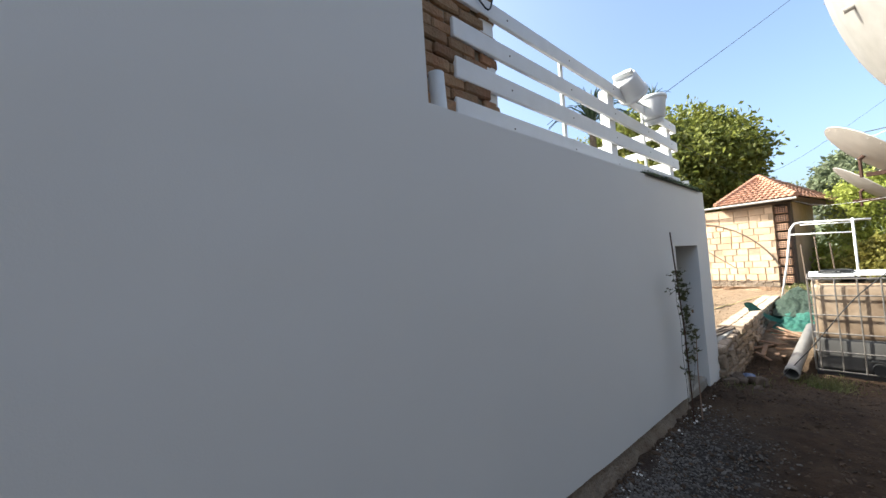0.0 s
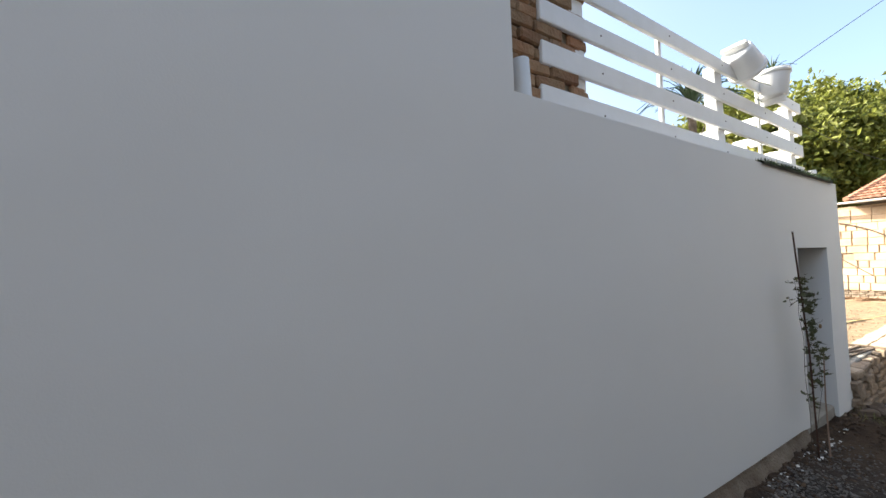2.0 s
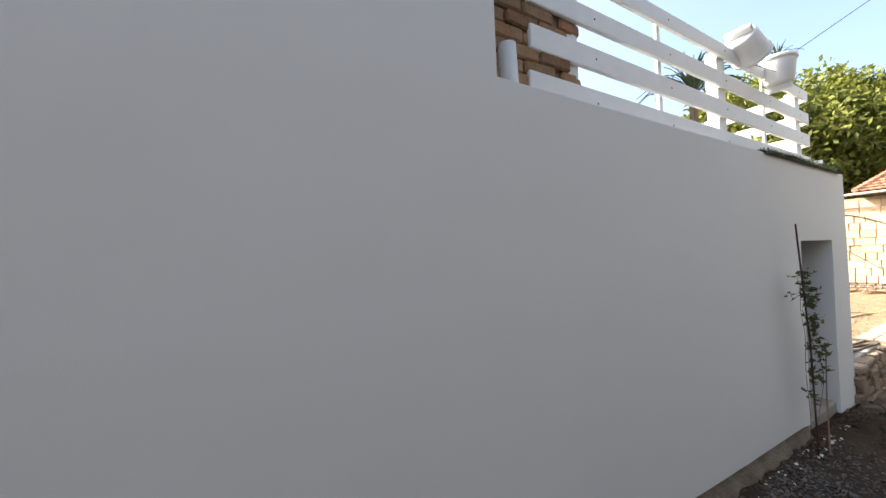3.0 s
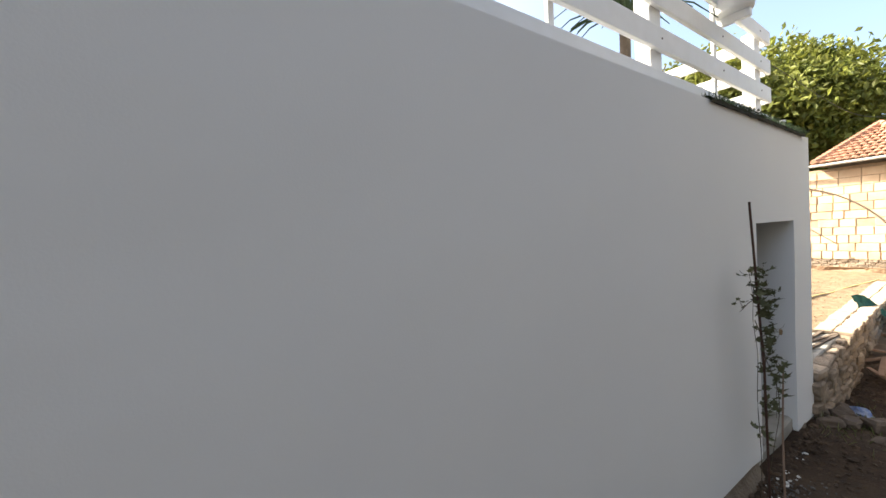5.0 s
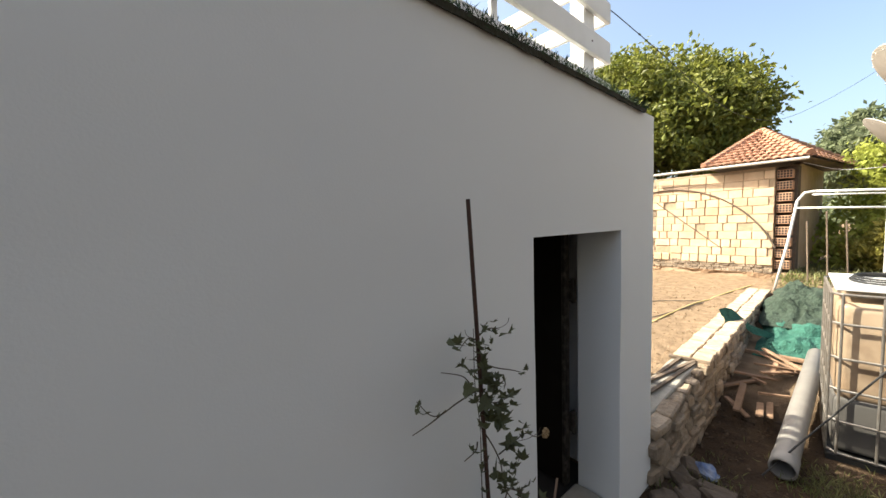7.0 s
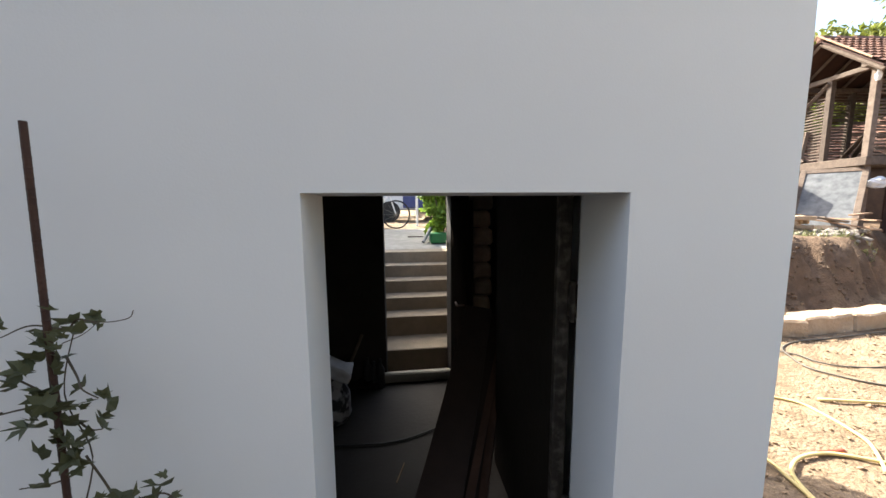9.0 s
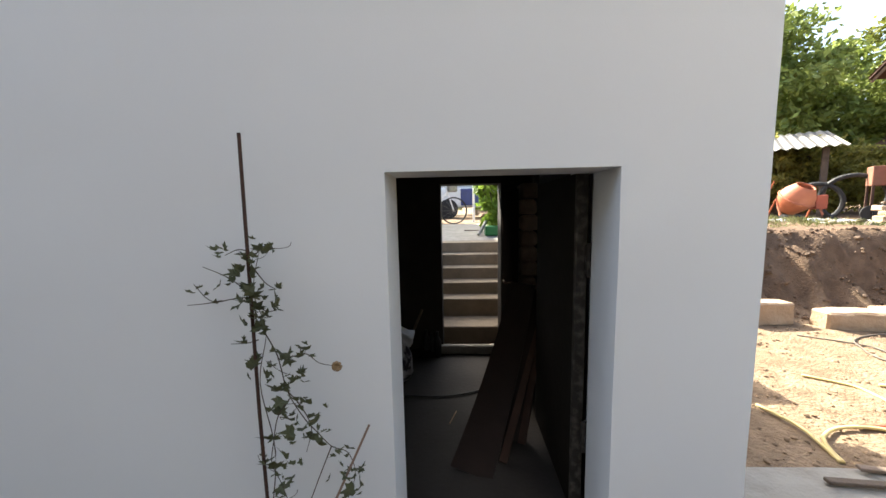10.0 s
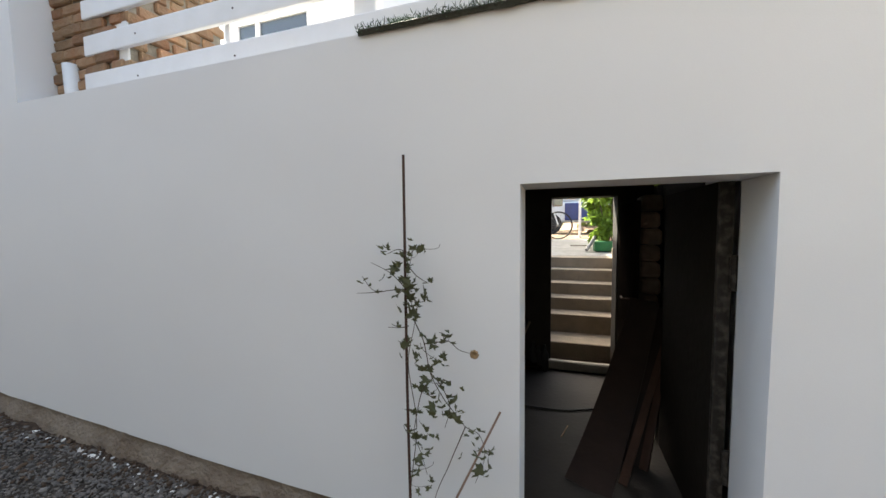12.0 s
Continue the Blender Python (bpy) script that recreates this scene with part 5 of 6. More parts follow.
vs_ = [bm.verts.new(p) for p in ((15.1, 5.8, 2.95), (15.1, 13, 2.95), (17.7, 13, 4.8), (17.7, 5.8, 4.8), (20.5, 5.8, 2.95), (20.5, 13, 2.95))]
bm.faces.new((vs_[0], vs_[1], vs_[2], vs_[3]))
bm.faces.new((vs_[3], vs_[2], vs_[5], vs_[4]))
bm.faces.new((vs_[0], vs_[3], vs_[4]))
rr = part("roof", bm, OLDTILE, fr)
roof_tiles((15.1, 13, 2.95), (15.1, 5.8, 2.95), (17.7, 5.8, 4.8), (17.7, 13, 4.8), 28, 11, OLDTILE, "tiles", rr)

# ---- slatted corn crib on the upper yard ----
CR = Matrix.Translation((10.1, 5.5, 0)) @ pose(0, 0, 0, 0, 0, -6)
crib = thing("corn_crib", "weathered slatted timber crib with an old tile roof", "shed")
crib.matrix_basis = CR
LX, LY, B0, T0, BAY = 3.0, 1.7, 2.75, 4.55, 0.5
REDBOARD = mat("red_brown_board", (0.075, 0.036, 0.026), (0.045, 0.024, 0.018), bump=0.5)
for k in range(7):
    w_ = 0.06 if k in (0, 6) else 0.042
    part("post", boxed(k * BAY - w_, k * BAY + w_, -w_, w_, 1.1 if k in (0, 3, 6) else B0 - 0.1, T0, bevel=0.006), CRIBWOOD, crib)
for x, y in ((0, LY / 2), (0, LY), (LX, LY), (LX, LY / 2), (BAY * 3, LY)):
    part("post", boxed(x - 0.055, x + 0.055, y - 0.055, y + 0.055, 1.1, T0, bevel=0.006), CRIBWOOD, crib)
rc = random.Random(17)


def stick(l_, seed):
    """A split, slightly crooked stick along x."""
    bm = rough_box(l_, 0.028, 0.034, 0.0, 1, seed, bevel=0.2)
    for v in bm.verts:
        v.co += Vector((0, 0.01, 0.012)) * noise.noise((v.co.x * 5, seed * 3.1, 0))
    return bm


slats = [mesh_of(stick(BAY - 0.03, 430 + k), "slat", CRIBWOOD) for k in range(6)]
rows_n = 25
for j in range(rows_n):
    z = B0 + 0.07 + j * 0.069
    for k in range(6):
        if rc.random() > 0.03:
            piece("slat", rc.choice(slats), crib, pose(k * BAY + BAY / 2, 0.06 + rc.uniform(-0.01, 0.01), z + rc.uniform(-0.012, 0.012), 0, rc.uniform(-2.2, 2.2), 0))
bm = bmesh.new()
for j in range(rows_n):
    z = B0 + 0.07 + j * 0.069
    for k in range(4):
        box(bm, k * 0.75 + 0.04, k * 0.75 + 0.73, LY - 0.014, LY + 0.014, z - 0.016, z + 0.016, m=pose(0, 0, rc.uniform(-0.01, 0.01), 0, rc.uniform(-0.5, 0.5), 0))
    if j < 21:
        box(bm, -0.014, 0.014, LY / 2 + 0.06, LY - 0.06, z - 0.016, z + 0.016)
    box(bm, LX - 0.014, LX + 0.014, 0.06, LY - 0.06, z - 0.016, z + 0.016)
part("back_slats", bm, CRIBWOOD, crib, "slats of the back and end walls")["kind"] = "stuff"
for pts in ([(-0.06, LY / 2, T0 - 0.05), (-0.06, LY - 0.05, T0 - 0.75)], [(-0.08, LY * 0.8, B0 - 0.4), (-0.05, LY * 0.72, B0 + 0.75)], [(-0.06, LY, B0 + 0.5), (-0.1, LY * 0.72, B0 + 0.02)]):
    bm = bmesh.new()
    tube(bm, pts, 0.045, 4)
    part("brace", bm, CRIBWOOD, crib)
part("base_beam", boxed(-0.15, LX + 0.15, -0.12, 0.08, B0 - 0.18, B0, bevel=0.008), CRIBWOOD, crib)
part("base_beam", boxed(-0.12, 0.08, 0.08, LY + 0.1, B0 - 0.18, B0, bevel=0.008), CRIBWOOD, crib)
part("top_beam", boxed(-0.3, LX + 0.3, -0.08, 0.06, T0, T0 + 0.11, bevel=0.008), CRIBWOOD, crib)
part("top_beam", boxed(-0.3, LX + 0.3, LY - 0.06, LY + 0.08, T0, T0 + 0.11, bevel=0.008), CRIBWOOD, crib)
part("top_beam", boxed(-0.07, 0.05, 0.06, LY - 0.06, T0, T0 + 0.1, bevel=0.008), CRIBWOOD, crib)
part("crib_floor", boxed(0.09, LX, 0.09, LY, B0 - 0.05, B0 + 0.01), CRIBWOOD, crib)
part("under_boarding", boxed(1.0, LX, 0.35, 0.39, 1.1, B0 - 0.18), REDBOARD, crib, "reddish boarding under the crib")
part("under_boarding", boxed(0.0, 0.04, 0.5, LY, 1.1, B0 - 0.18), REDBOARD, crib, "reddish boarding under the crib")
E_, RZ = 0.4, T0 + 0.85
bm = bmesh.new()
for y0_, y1_ in ((-E_, LY / 2), (LY + E_, LY / 2)):
    q = [bm.verts.new(p) for p in ((-E_, y0_, T0 - 0.12), (LX + E_, y0_, T0 - 0.12), (LX + E_, y1_, RZ), (-E_, y1_, RZ))]
    q2 = [bm.verts.new(v.co + Vector((0, 0, 0.03))) for v in q]
    bm.faces.new(q)
    bm.faces.new(q2[::-1])
    for k in range(4):
        bm.faces.new((q[k], q2[k], q2[(k + 1) % 4], q[(k + 1) % 4]))
crf = part("roof", bm, REDBOARD, crib, "brown boarded underside of the roof")
for k in range(8):
    x = -E_ + 0.05 + k * 0.528
    for y0_ in (-E_ + 0.02, LY + E_ - 0.02):
        bm = bmesh.new()
        tube(bm, [(x, y0_, T0 - 0.17), (x, LY / 2, RZ - 0.06)], 0.04, 4)
        part("rafter", bm, CRIBWOOD, crf)
roof_tiles((-E_, -E_, T0 - 0.09), (LX + E_, -E_, T0 - 0.09), (LX + E_, LY / 2, RZ + 0.03), (-E_, LY / 2, RZ + 0.03), 24, 9, OLDTILE, "tiles", crf)
roof_tiles((LX + E_, LY + E_, T0 - 0.09), (-E_, LY + E_, T0 - 0.09), (-E_, LY / 2, RZ + 0.03), (LX + E_, LY / 2, RZ + 0.03), 24, 9, OLDTILE, "tiles", crf)
bm = bmesh.new()
for k in range(10):
    tube(bm, [(-E_ + k * 0.38, LY / 2, RZ + 0.06), (-E_ + k * 0.38 + 0.42, LY / 2, RZ + 0.045)], 0.085, 8, 0.075)
part("ridge_tiles", bm, OLDTILE, crf)
bm = bmesh.new()
tube(bm, [(-E_ - 0.05, -0.25, T0 + 0.1), (-E_ - 0.05, LY * 0.5, T0 + 0.98)], 0.02, 6)
tube(bm, [(-E_ - 0.05, LY * 0.5, T0 + 0.98), (-E_ - 0.05, LY, T0 + 0.2)], 0.02, 6)
part("gable_lath", bm, PALEWOOD, crib, "pale broken lath on the gable")
bm = bmesh.new()
lathe(bm, [(0, 0), (0.03, 0), (0.05, 0.06), (0.055, 0.12), (0.03, 0.18), (0.03, 0.22)], 12, pose(-0.12, -0.12, T0 - 0.3))
part("lamp_bulb", bm, PVC, crib, "white glass outdoor lamp")
for k in range(6):
    bm = rough_box(1.1, 0.09, 0.05, 0.1, 2, 400 + k)
    solo("stored_board", bm, CRIBWOOD, "old board stored inside the crib", "board", group="boards in the crib", at=CR @ pose(0.75, 0.3 + 0.12 * k, B0 + 0.05 + 0.06 * k, 0, 4 * k, 12 + 9 * k))
sash = thing("old_window_sash", "dusty old glazed sash leaning against the crib", "window sash", at=(8.75, 5.72, 1.2))
sash.matrix_basis = pose(9.15, 5.5, 1.22, -32, 0, -62)
part("glass", boxed(-0.42, 0.42, -0.008, 0.008, 0.1, 1.45), mat("dusty_glass", (0.06, 0.063, 0.068), (0.17, 0.17, 0.175), scale=7, rough=0.7, bump=0.1), sash, "dusty grey glass")
for x0_, x1_, z0_, z1_ in ((-0.52, -0.42, 0, 1.55), (0.42, 0.52, 0, 1.55), (-0.42, 0.42, 0, 0.1), (-0.42, 0.42, 1.45, 1.55)):
    part("sash_bar", boxed(x0_, x1_, -0.025, 0.025, z0_, z1_, bevel=0.005), CRIBWOOD, sash)
bm = bmesh.new()
bmesh.ops.create_icosphere(bm, subdivisions=3, radius=0.14)
for v in bm.verts:
    v.co = Vector((v.co.x * 1.5, v.co.y * 0.5, v.co.z * 0.7)) + noise.noise_vector(v.co * 11) * 0.06
solo("hanging_cloth", bm, SACK, "white cloth hung under the crib", "cloth", at=CR @ pose(0.05, -0.2, 2.2))

# ---- yard: stone kerb, hoses, rubble ----
ry = random.Random(23)
for k, (x0, x1, y0, y1, hgt) in enumerate(((3.35, 3.88, 2.42, 2.62, 0.26), (4.05, 4.62, 2.22, 2.45, 0.20), (4.64, 5.3, 2.26, 2.5, 0.21), (5.32, 6.1, 2.3, 2.55, 0.21), (6.12, 6.8, 2.3, 2.5, 0.2))):
    bm = rough_box(x1 - x0, y1 - y0, hgt, 0.12, 4, 500 + k, bevel=0.1)
    solo("kerb_stone", bm, mat("sandstone", (0.42, 0.31, 0.21), (0.32, 0.22, 0.14), scale=6, bump=0.8, fine=25, depth=0.02) if k == 0 else bpy.data.materials["sandstone"], "rough pale block of stone at the bank foot", "stone", group="stones along the bank", at=pose((x0 + x1) / 2, (y0 + y1) / 2, land((x0 + x1) / 2, y0 - 0.1) + hgt * 0.42, 0, 0, (4, -6, 2, 3, -4)[k]))


def hose(ctrl, r_, material, label, name="hose", lift=0.012):
    bm = bmesh.new()
    tube(bm, [Vector((p.x, p.y, land(p.x, p.y) + lift + p.z)) for p in curve_pts([(*c, 0.0) for c in ctrl], 9)], r_, 7)
    solo(name, bm, material, label, "hose", group="hoses in the yard", smooth=True)


hose([(2.9, 1.3), (3.1, 1.14), (3.12, 1.0), (3.1, 0.84), (3.05, 0.7), (2.9, 0.55), (2.84, 0.5)], 0.010, HOSEY, "pale yellow garden hose lying on the sand")
hose([(3.0, 0.52), (2.8, 0.63), (2.66, 0.67), (2.48, 0.65), (2.34, 0.57), (2.28, 0.47), (2.25, 0.38)], 0.011, HOSEY, "pale yellow garden hose looped on the sand")
hose([(2.24, 0.9), (2.3, 0.68), (2.27, 0.5), (2.24, 0.38)], 0.010, HOSEY, "pale yellow garden hose looped on the sand")
hose([(2.64, 0.68), (2.82, 0.67)], 0.012, REDM, "short red hose end on the sand")
hose([(3.6, 2.1), (3.96, 1.85), (4.0, 1.67), (4.15, 1.56), (4.5, 1.51), (5.4, 1.6)], 0.007, HOSED, "dark thin hose across the yard")
hose([(5.6, 2.2), (4.75, 2.12), (4.35, 2.1), (4.05, 2.0), (3.9, 1.84), (3.82, 1.5), (4.4, 1.1), (6.4, 0.7)], 0.008, HOSED, "dark hose curved across the yard")
hose([(4.2, 1.3), (4.7, 1.4), (5.2, 1.5), (5.7, 1.42), (6.0, 1.28), (6.5, 0.84), (7.2, 0.6)], 0.007, HOSED, "dark thin hose across the yard")
hose([(3.3, 1.15), (4.2, 0.95), (5.0, 0.9), (6.2, 0.8), (7.5, 0.6), (9.0, 0.35)], 0.012, HOSEY, "pale hose stretched towards the shed")


def scatter(name, count, area, size, material, label, category, seed, flat=0.5):
    """Loose pebbles, crumbs or chips, joined."""
    r = random.Random(seed)
    base = bmesh.new()
    bmesh.ops.create_icosphere(base, subdivisions=1, radius=1)
    bv = [v.co.copy() for v in base.verts]
    bf = [[v.index for v in f.verts] for f in base.faces]
    base.free()
    vs, fs = [], []
    for _ in range(count):
        x, y = area(r)
        s_ = size * r.uniform(0.4, 1.5) * (2 if r.random() < 0.03 else 1)
        m = Matrix.Translation((x, y, land(x, y) + s_ * flat * 0.3)) @ Euler((r.uniform(-0.5, 0.5), r.uniform(-0.5, 0.5), r.uniform(0, 6.28))).to_matrix().to_4x4() @ Matrix.Diagonal((s_ * r.uniform(0.7, 1.4), s_ * r.uniform(0.6, 1), s_ * flat, 1))
        o = len(vs)
        vs += [m @ (c * r.uniform(0.75, 1.2)) for c in bv]
        fs += [[o + k for k in f] for f in bf]
    me = bpy.data.meshes.new(name)
    me.from_pydata(vs, [], fs)
    me.materials.append(material)
    return tagged(new(name, me), label, category, kind="stuff")


GRAV = mat("grey_gravel", (0.16, 0.145, 0.13), (0.085, 0.075, 0.065), scale=20, bump=0.4, vary=0.4, island=True)
CRUMB = mat("earth_crumbs", (0.085, 0.056, 0.035), (0.055, 0.036, 0.023), scale=20, bump=0.4, vary=0.35, island=True)
CHIP = mat("plaster_chips", (0.72, 0.71, 0.68), (0.6, 0.58, 0.54), bump=0.3, vary=0.15, island=True)
SANDC = mat("sand_clods", (0.27, 0.19, 0.12), (0.17, 0.115, 0.07), scale=20, bump=0.4, vary=0.3, island=True)
scatter("gravel", 9000, lambda r: (r.triangular(-5.2, 0.2, -2.2), -0.06 - abs(r.gauss(0, 0.38))), 0.0085, GRAV, "loose grey gravel along the house wall", "gravel", 1)
scatter("earth_crumbs", 3800, lambda r: (r.uniform(-4.5, 3.6), r.uniform(-1.8, -0.05)), 0.013, CRUMB, "loose crumbs of dark earth", "earth", 2)
scatter("plaster_chips", 90, lambda r: (r.uniform(-3.6, 0.6), -0.06 - abs(r.gauss(0, 0.06))), 0.013, CHIP, "white chips of plaster at the wall foot", "chips", 3)
scatter("footing_rubble", 700, lambda r: (r.uniform(-4.5, 2.2), -0.03 - abs(r.gauss(0, 0.06))), 0.014, CRUMB, "crumbled footing rubble", "rubble", 4, 0.7)
scatter("sand_clods", 1600, lambda r: (1.6 + 7.5 * r.random() ** 1.6, r.uniform(0.32, 2.4)), 0.014, SANDC, "dry sand clods in the yard", "sand", 5)
scatter("bank_clods", 900, lambda r: (r.uniform(2.6, 7.5), r.uniform(2.5, 3.6)), 0.02, mat("bank_clod", (0.15, 0.10, 0.066), (0.10, 0.066, 0.044), bump=0.5, vary=0.25, island=True), "earth clods on the dug bank", "earth", 6, 0.8)
scatter("rubble_heap", 260, lambda r: (r.gauss(8.3, 0.7), r.gauss(4.75, 0.18)), 0.06, mat("pale_rubble", (0.30, 0.26, 0.22), (0.2, 0.17, 0.14), bump=0.7, vary=0.25, island=True), "pale broken stone rubble on the bank edge", "rubble", 7, 0.7)
for k in range(16):
    bm = rough_box(ry.uniform(0.16, 0.3), ry.uniform(0.14, 0.22), ry.uniform(0.07, 0.11), 0.14, 2, 540 + k)
    lay = k // 4
    solo("piled_stone", bm, bpy.data.materials["sandstone"], "flat pale stone in a loose pile", "stone", group="stone pile on the bank", at=pose(7.45 + 0.19 * (k % 4) * (1 - 0.12 * lay) + 0.05 * lay, 4.9 + ry.uniform(-0.08, 0.08), 1.2 + 0.05 + lay * 0.085, 0, ry.uniform(-6, 6), ry.uniform(-30, 30)))


def grass(name, count, area, length, seed, material=GRASS, droop=-1.2, aspect=0.09):
    r = random.Random(seed)
    pts = [(x, y, land(x, y) - 0.005) for x, y in (area(r) for _ in range(count))]
    tagged(new(name, leaf_mesh(name, pts, length, material, seed, droop, aspect)), "short scruffy grass and weeds", "grass", kind="stuff")


grass("grass", 900, lambda r: (r.gauss(2.5, 0.2), r.gauss(-0.95, 0.16)), 0.07, 41)
grass("grass", 500, lambda r: (r.gauss(1.75, 0.3), r.gauss(-0.2, 0.12)), 0.07, 42)
grass("grass", 2500, lambda r: (r.uniform(4.8, 8.6), r.uniform(4.0, 6.2)), 0.10, 43)
grass("grass", 2500, lambda r: (r.uniform(8.6, 13), r.uniform(-2.5, 0.0)), 0.16, 44)

# cement mixer
mx = thing("cement_mixer", "old orange cement mixer on a steel stand", "cement mixer", at=(6.95, 5.9, 1.22), rz=-10)
mx.matrix_basis = mx.matrix_basis @ Matrix.Scale(0.78, 4)
bm = bmesh.new()
lathe(bm, [(0.0, -0.36), (0.2, -0.36), (0.33, -0.12), (0.36, -0.02), (0.36, 0.06), (0.32, 0.18), (0.2, 0.36), (0.19, 0.37), (0.17, 0.35), (0.29, 0.17), (0.0, 0.0)], 26, pose(0, 0, 0.62, 35, 0, 20))
part("drum", bm, ORANGE, mx, smooth=True)
bm = bmesh.new()
pts = [(0.37 * math.cos(a), 0.37 * math.sin(a), 0.02) for a in np.linspace(0, 6.283, 30)]
tube(bm, [pose(0, 0, 0.62, 35, 0, 20) @ Vector(p) for p in pts], 0.022, 7, caps=False)
part("gear_ring", bm, ORANGE, mx)
for sx_ in (-1, 1):
    bm = bmesh.new()
    tube(bm, [(0.45 * sx_, -0.35, 0), (0.42 * sx_, 0, 0.62), (0.45 * sx_, 0.35, 0)], 0.025, 7)
    part("stand_leg", bm, ORANGE, mx)
    bm = bmesh.new()
    lathe(bm, [(0.03, -0.03), (0.14, -0.03), (0.14, 0.03), (0.03, 0.03)], 18, pose(0.45 * sx_, -0.35, 0.1, 0, 90, 0))
    part("wheel", bm, BLACK, mx)
bm = boxed(0.3, 0.55, -0.2, 0.15, 0.35, 0.7, bevel=0.03, segs=2)
part("motor_box", bm, REDM, mx)
bm = bmesh.new()
tube(bm, [(-0.55, 0.2, 0.6), (-0.62, -0.2, 1.05)], 0.016, 6)
part("handle", bm, ORANGE, mx)
xs_, ys_ = np.linspace(-0.7, 0.7, 26), np.linspace(-0.35, 0.35, 14)
me = bpy.data.meshes.new("plastic_sheet")
me.from_pydata([(x, y, 0.03 + 0.16 * abs(noise.noise((x * 3, y * 4, 6))) + 0.06 * abs(noise.noise((x * 9, y * 9, 6)))) for y in ys_ for x in xs_], [], [(j * 26 + i, j * 26 + i + 1, (j + 1) * 26 + i + 1, (j + 1) * 26 + i) for j in range(13) for i in range(25)])
me.materials.append(SACK)
ob = tagged(new("plastic_sheet", me), "crumpled white plastic sheet on the ground", "sheet")
ob.matrix_basis = pose(6.65, 5.2, 1.2, 0, 0, -30)
# red cart beside it
bm = boxed(-0.22, 0.22, -0.2, 0.2, 0.72, 1.12, bevel=0.02, segs=2)
ct = thing("red_cart", "faded red metal box cart by the crib", "cart", at=(9.1, 6.35, 1.22), rz=-35)
for sx_, sy_ in ((-0.19, -0.17), (0.19, -0.17), (-0.19, 0.17), (0.19, 0.17)):
    part("leg", boxed(sx_ - 0.02, sx_ + 0.02, sy_ - 0.02, sy_ + 0.02, 0.1, 0.72), RUST, ct)
part("tray", bm, mat("faded_red_paint", (0.24, 0.075, 0.05), (0.15, 0.06, 0.04), scale=7, rough=0.7, bump=0.3, stain=(0.22, 0.15, 0.09), stain_amount=0.5), ct)
for sx_ in (-0.19, 0.19):
    bm = bmesh.new()
    lathe(bm, [(0.03, -0.03), (0.16, -0.03), (0.16, 0.03), (0.03, 0.03)], 18, pose(sx_, -0.24, 0.16, 90))
    part("wheel", bm, BLACK, ct)
for k in range(7):
    bm = rough_box(ry.uniform(0.6, 1.3), 0.09, 0.03, 0.12, 2, 580 + k)
    solo("scrap_plank", bm, OLDWOOD if k % 2 else PALEWOOD, "weathered plank in the junk heap under the crib", "plank", group="junk under the crib", at=pose(ry.uniform(8.4, 9.8), ry.uniform(4.9, 5.4), 1.26 + 0.05 * k, ry.uniform(-10, 10), ry.uniform(-14, 14), ry.uniform(0, 180)))
bm = bmesh.new()
for r_, x in ((0.42, 0.0), (0.5, 0.55)):
    pts = [(x + r_ * math.cos(a), 0, r_ * 0.98 + r_ * math.sin(a)) for a in np.linspace(0, 6.283, 30)]
    tube(bm, pts, 0.05, 7, caps=False)
solo("tyre_pair", bm, BLACK, "old dark tyres leaning upright in the weeds", "tyres", at=pose(8.4, 7.0, 1.2, 0, 0, -35))
# open shed with corrugated roof
os_ = thing("open_shed", "open timber shed with a pale corrugated roof", "shed", at=(10.2, 10.6, 1.2), rz=-35)
for x, y in ((-1.6, -0.8), (1.2, -0.8), (-1.6, 1.4), (1.2, 1.4)):
    part("post", boxed(x - 0.07, x + 0.07, y - 0.07, y + 0.07, -0.1, 1.95, bevel=0.006), OLDWOOD, os_)
part("back_boarding", boxed(-1.6, 1.2, 1.36, 1.42, 0, 1.9), OLDWOOD, os_)
bm = bmesh.new()
nn_ = 60
ra, rb_ = [], []
for i in range(nn_ + 1):
    x = -2.0 + 3.6 * i / nn_
    dz = 0.03 * math.sin(i * 1.57)
    ra.append(bm.verts.new((x, -1.15, 1.95 + dz)))
    rb_.append(bm.verts.new((x, 1.7, 2.75 + dz)))
for i in range(nn_):
    bm.faces.new((ra[i], ra[i + 1], rb_[i + 1], rb_[i]))
part("corrugated_roof", bm, mat("fibre_cement", (0.24, 0.225, 0.205), (0.17, 0.16, 0.145), bump=0.4), os_)

# ---- trees, bushes and distance ----
tree("walnut_tree", (22.0, 6.7, 0.5), [(x * 1.15, y * 1.2, z * 1.15 + 6.5, r_ * 1.15) for x, y, z, r_ in lobes(0, 4.6, 24, 51, 0.85)], 60000, 0.30, WALNUT, "large leafy walnut tree behind the shed", "tree", 51, 0.35, 9)
tree("walnut_tree", (22.5, 14.0, 0.5), [(x * 1.2, y * 1.2, z * 1.15 + 6.2, r_) for x, y, z, r_ in lobes(0, 4.2, 18, 52, 0.9)], 26000, 0.30, WALNUT, "leafy walnut tree at the back of the yard", "tree", 52, 0.3, 8)
tree("broadleaf_tree", (12.5, 15.5, 1.0), [(x, y, z + 5.2, r_) for x, y, z, r_ in lobes(0, 4.0, 20, 53, 1.0)], 20000, 0.26, GREEN1, "airy green tree beyond the open shed", "tree", 53, 0.22, 8)
tree("broadleaf_tree", (17.0, 15.0, 1.0), [(x, y, z + 4.6, r_) for x, y, z, r_ in lobes(0, 3.6, 18, 56, 1.0)], 16000, 0.26, GREEN1, "airy green tree beyond the crib", "tree", 56, 0.22, 8)
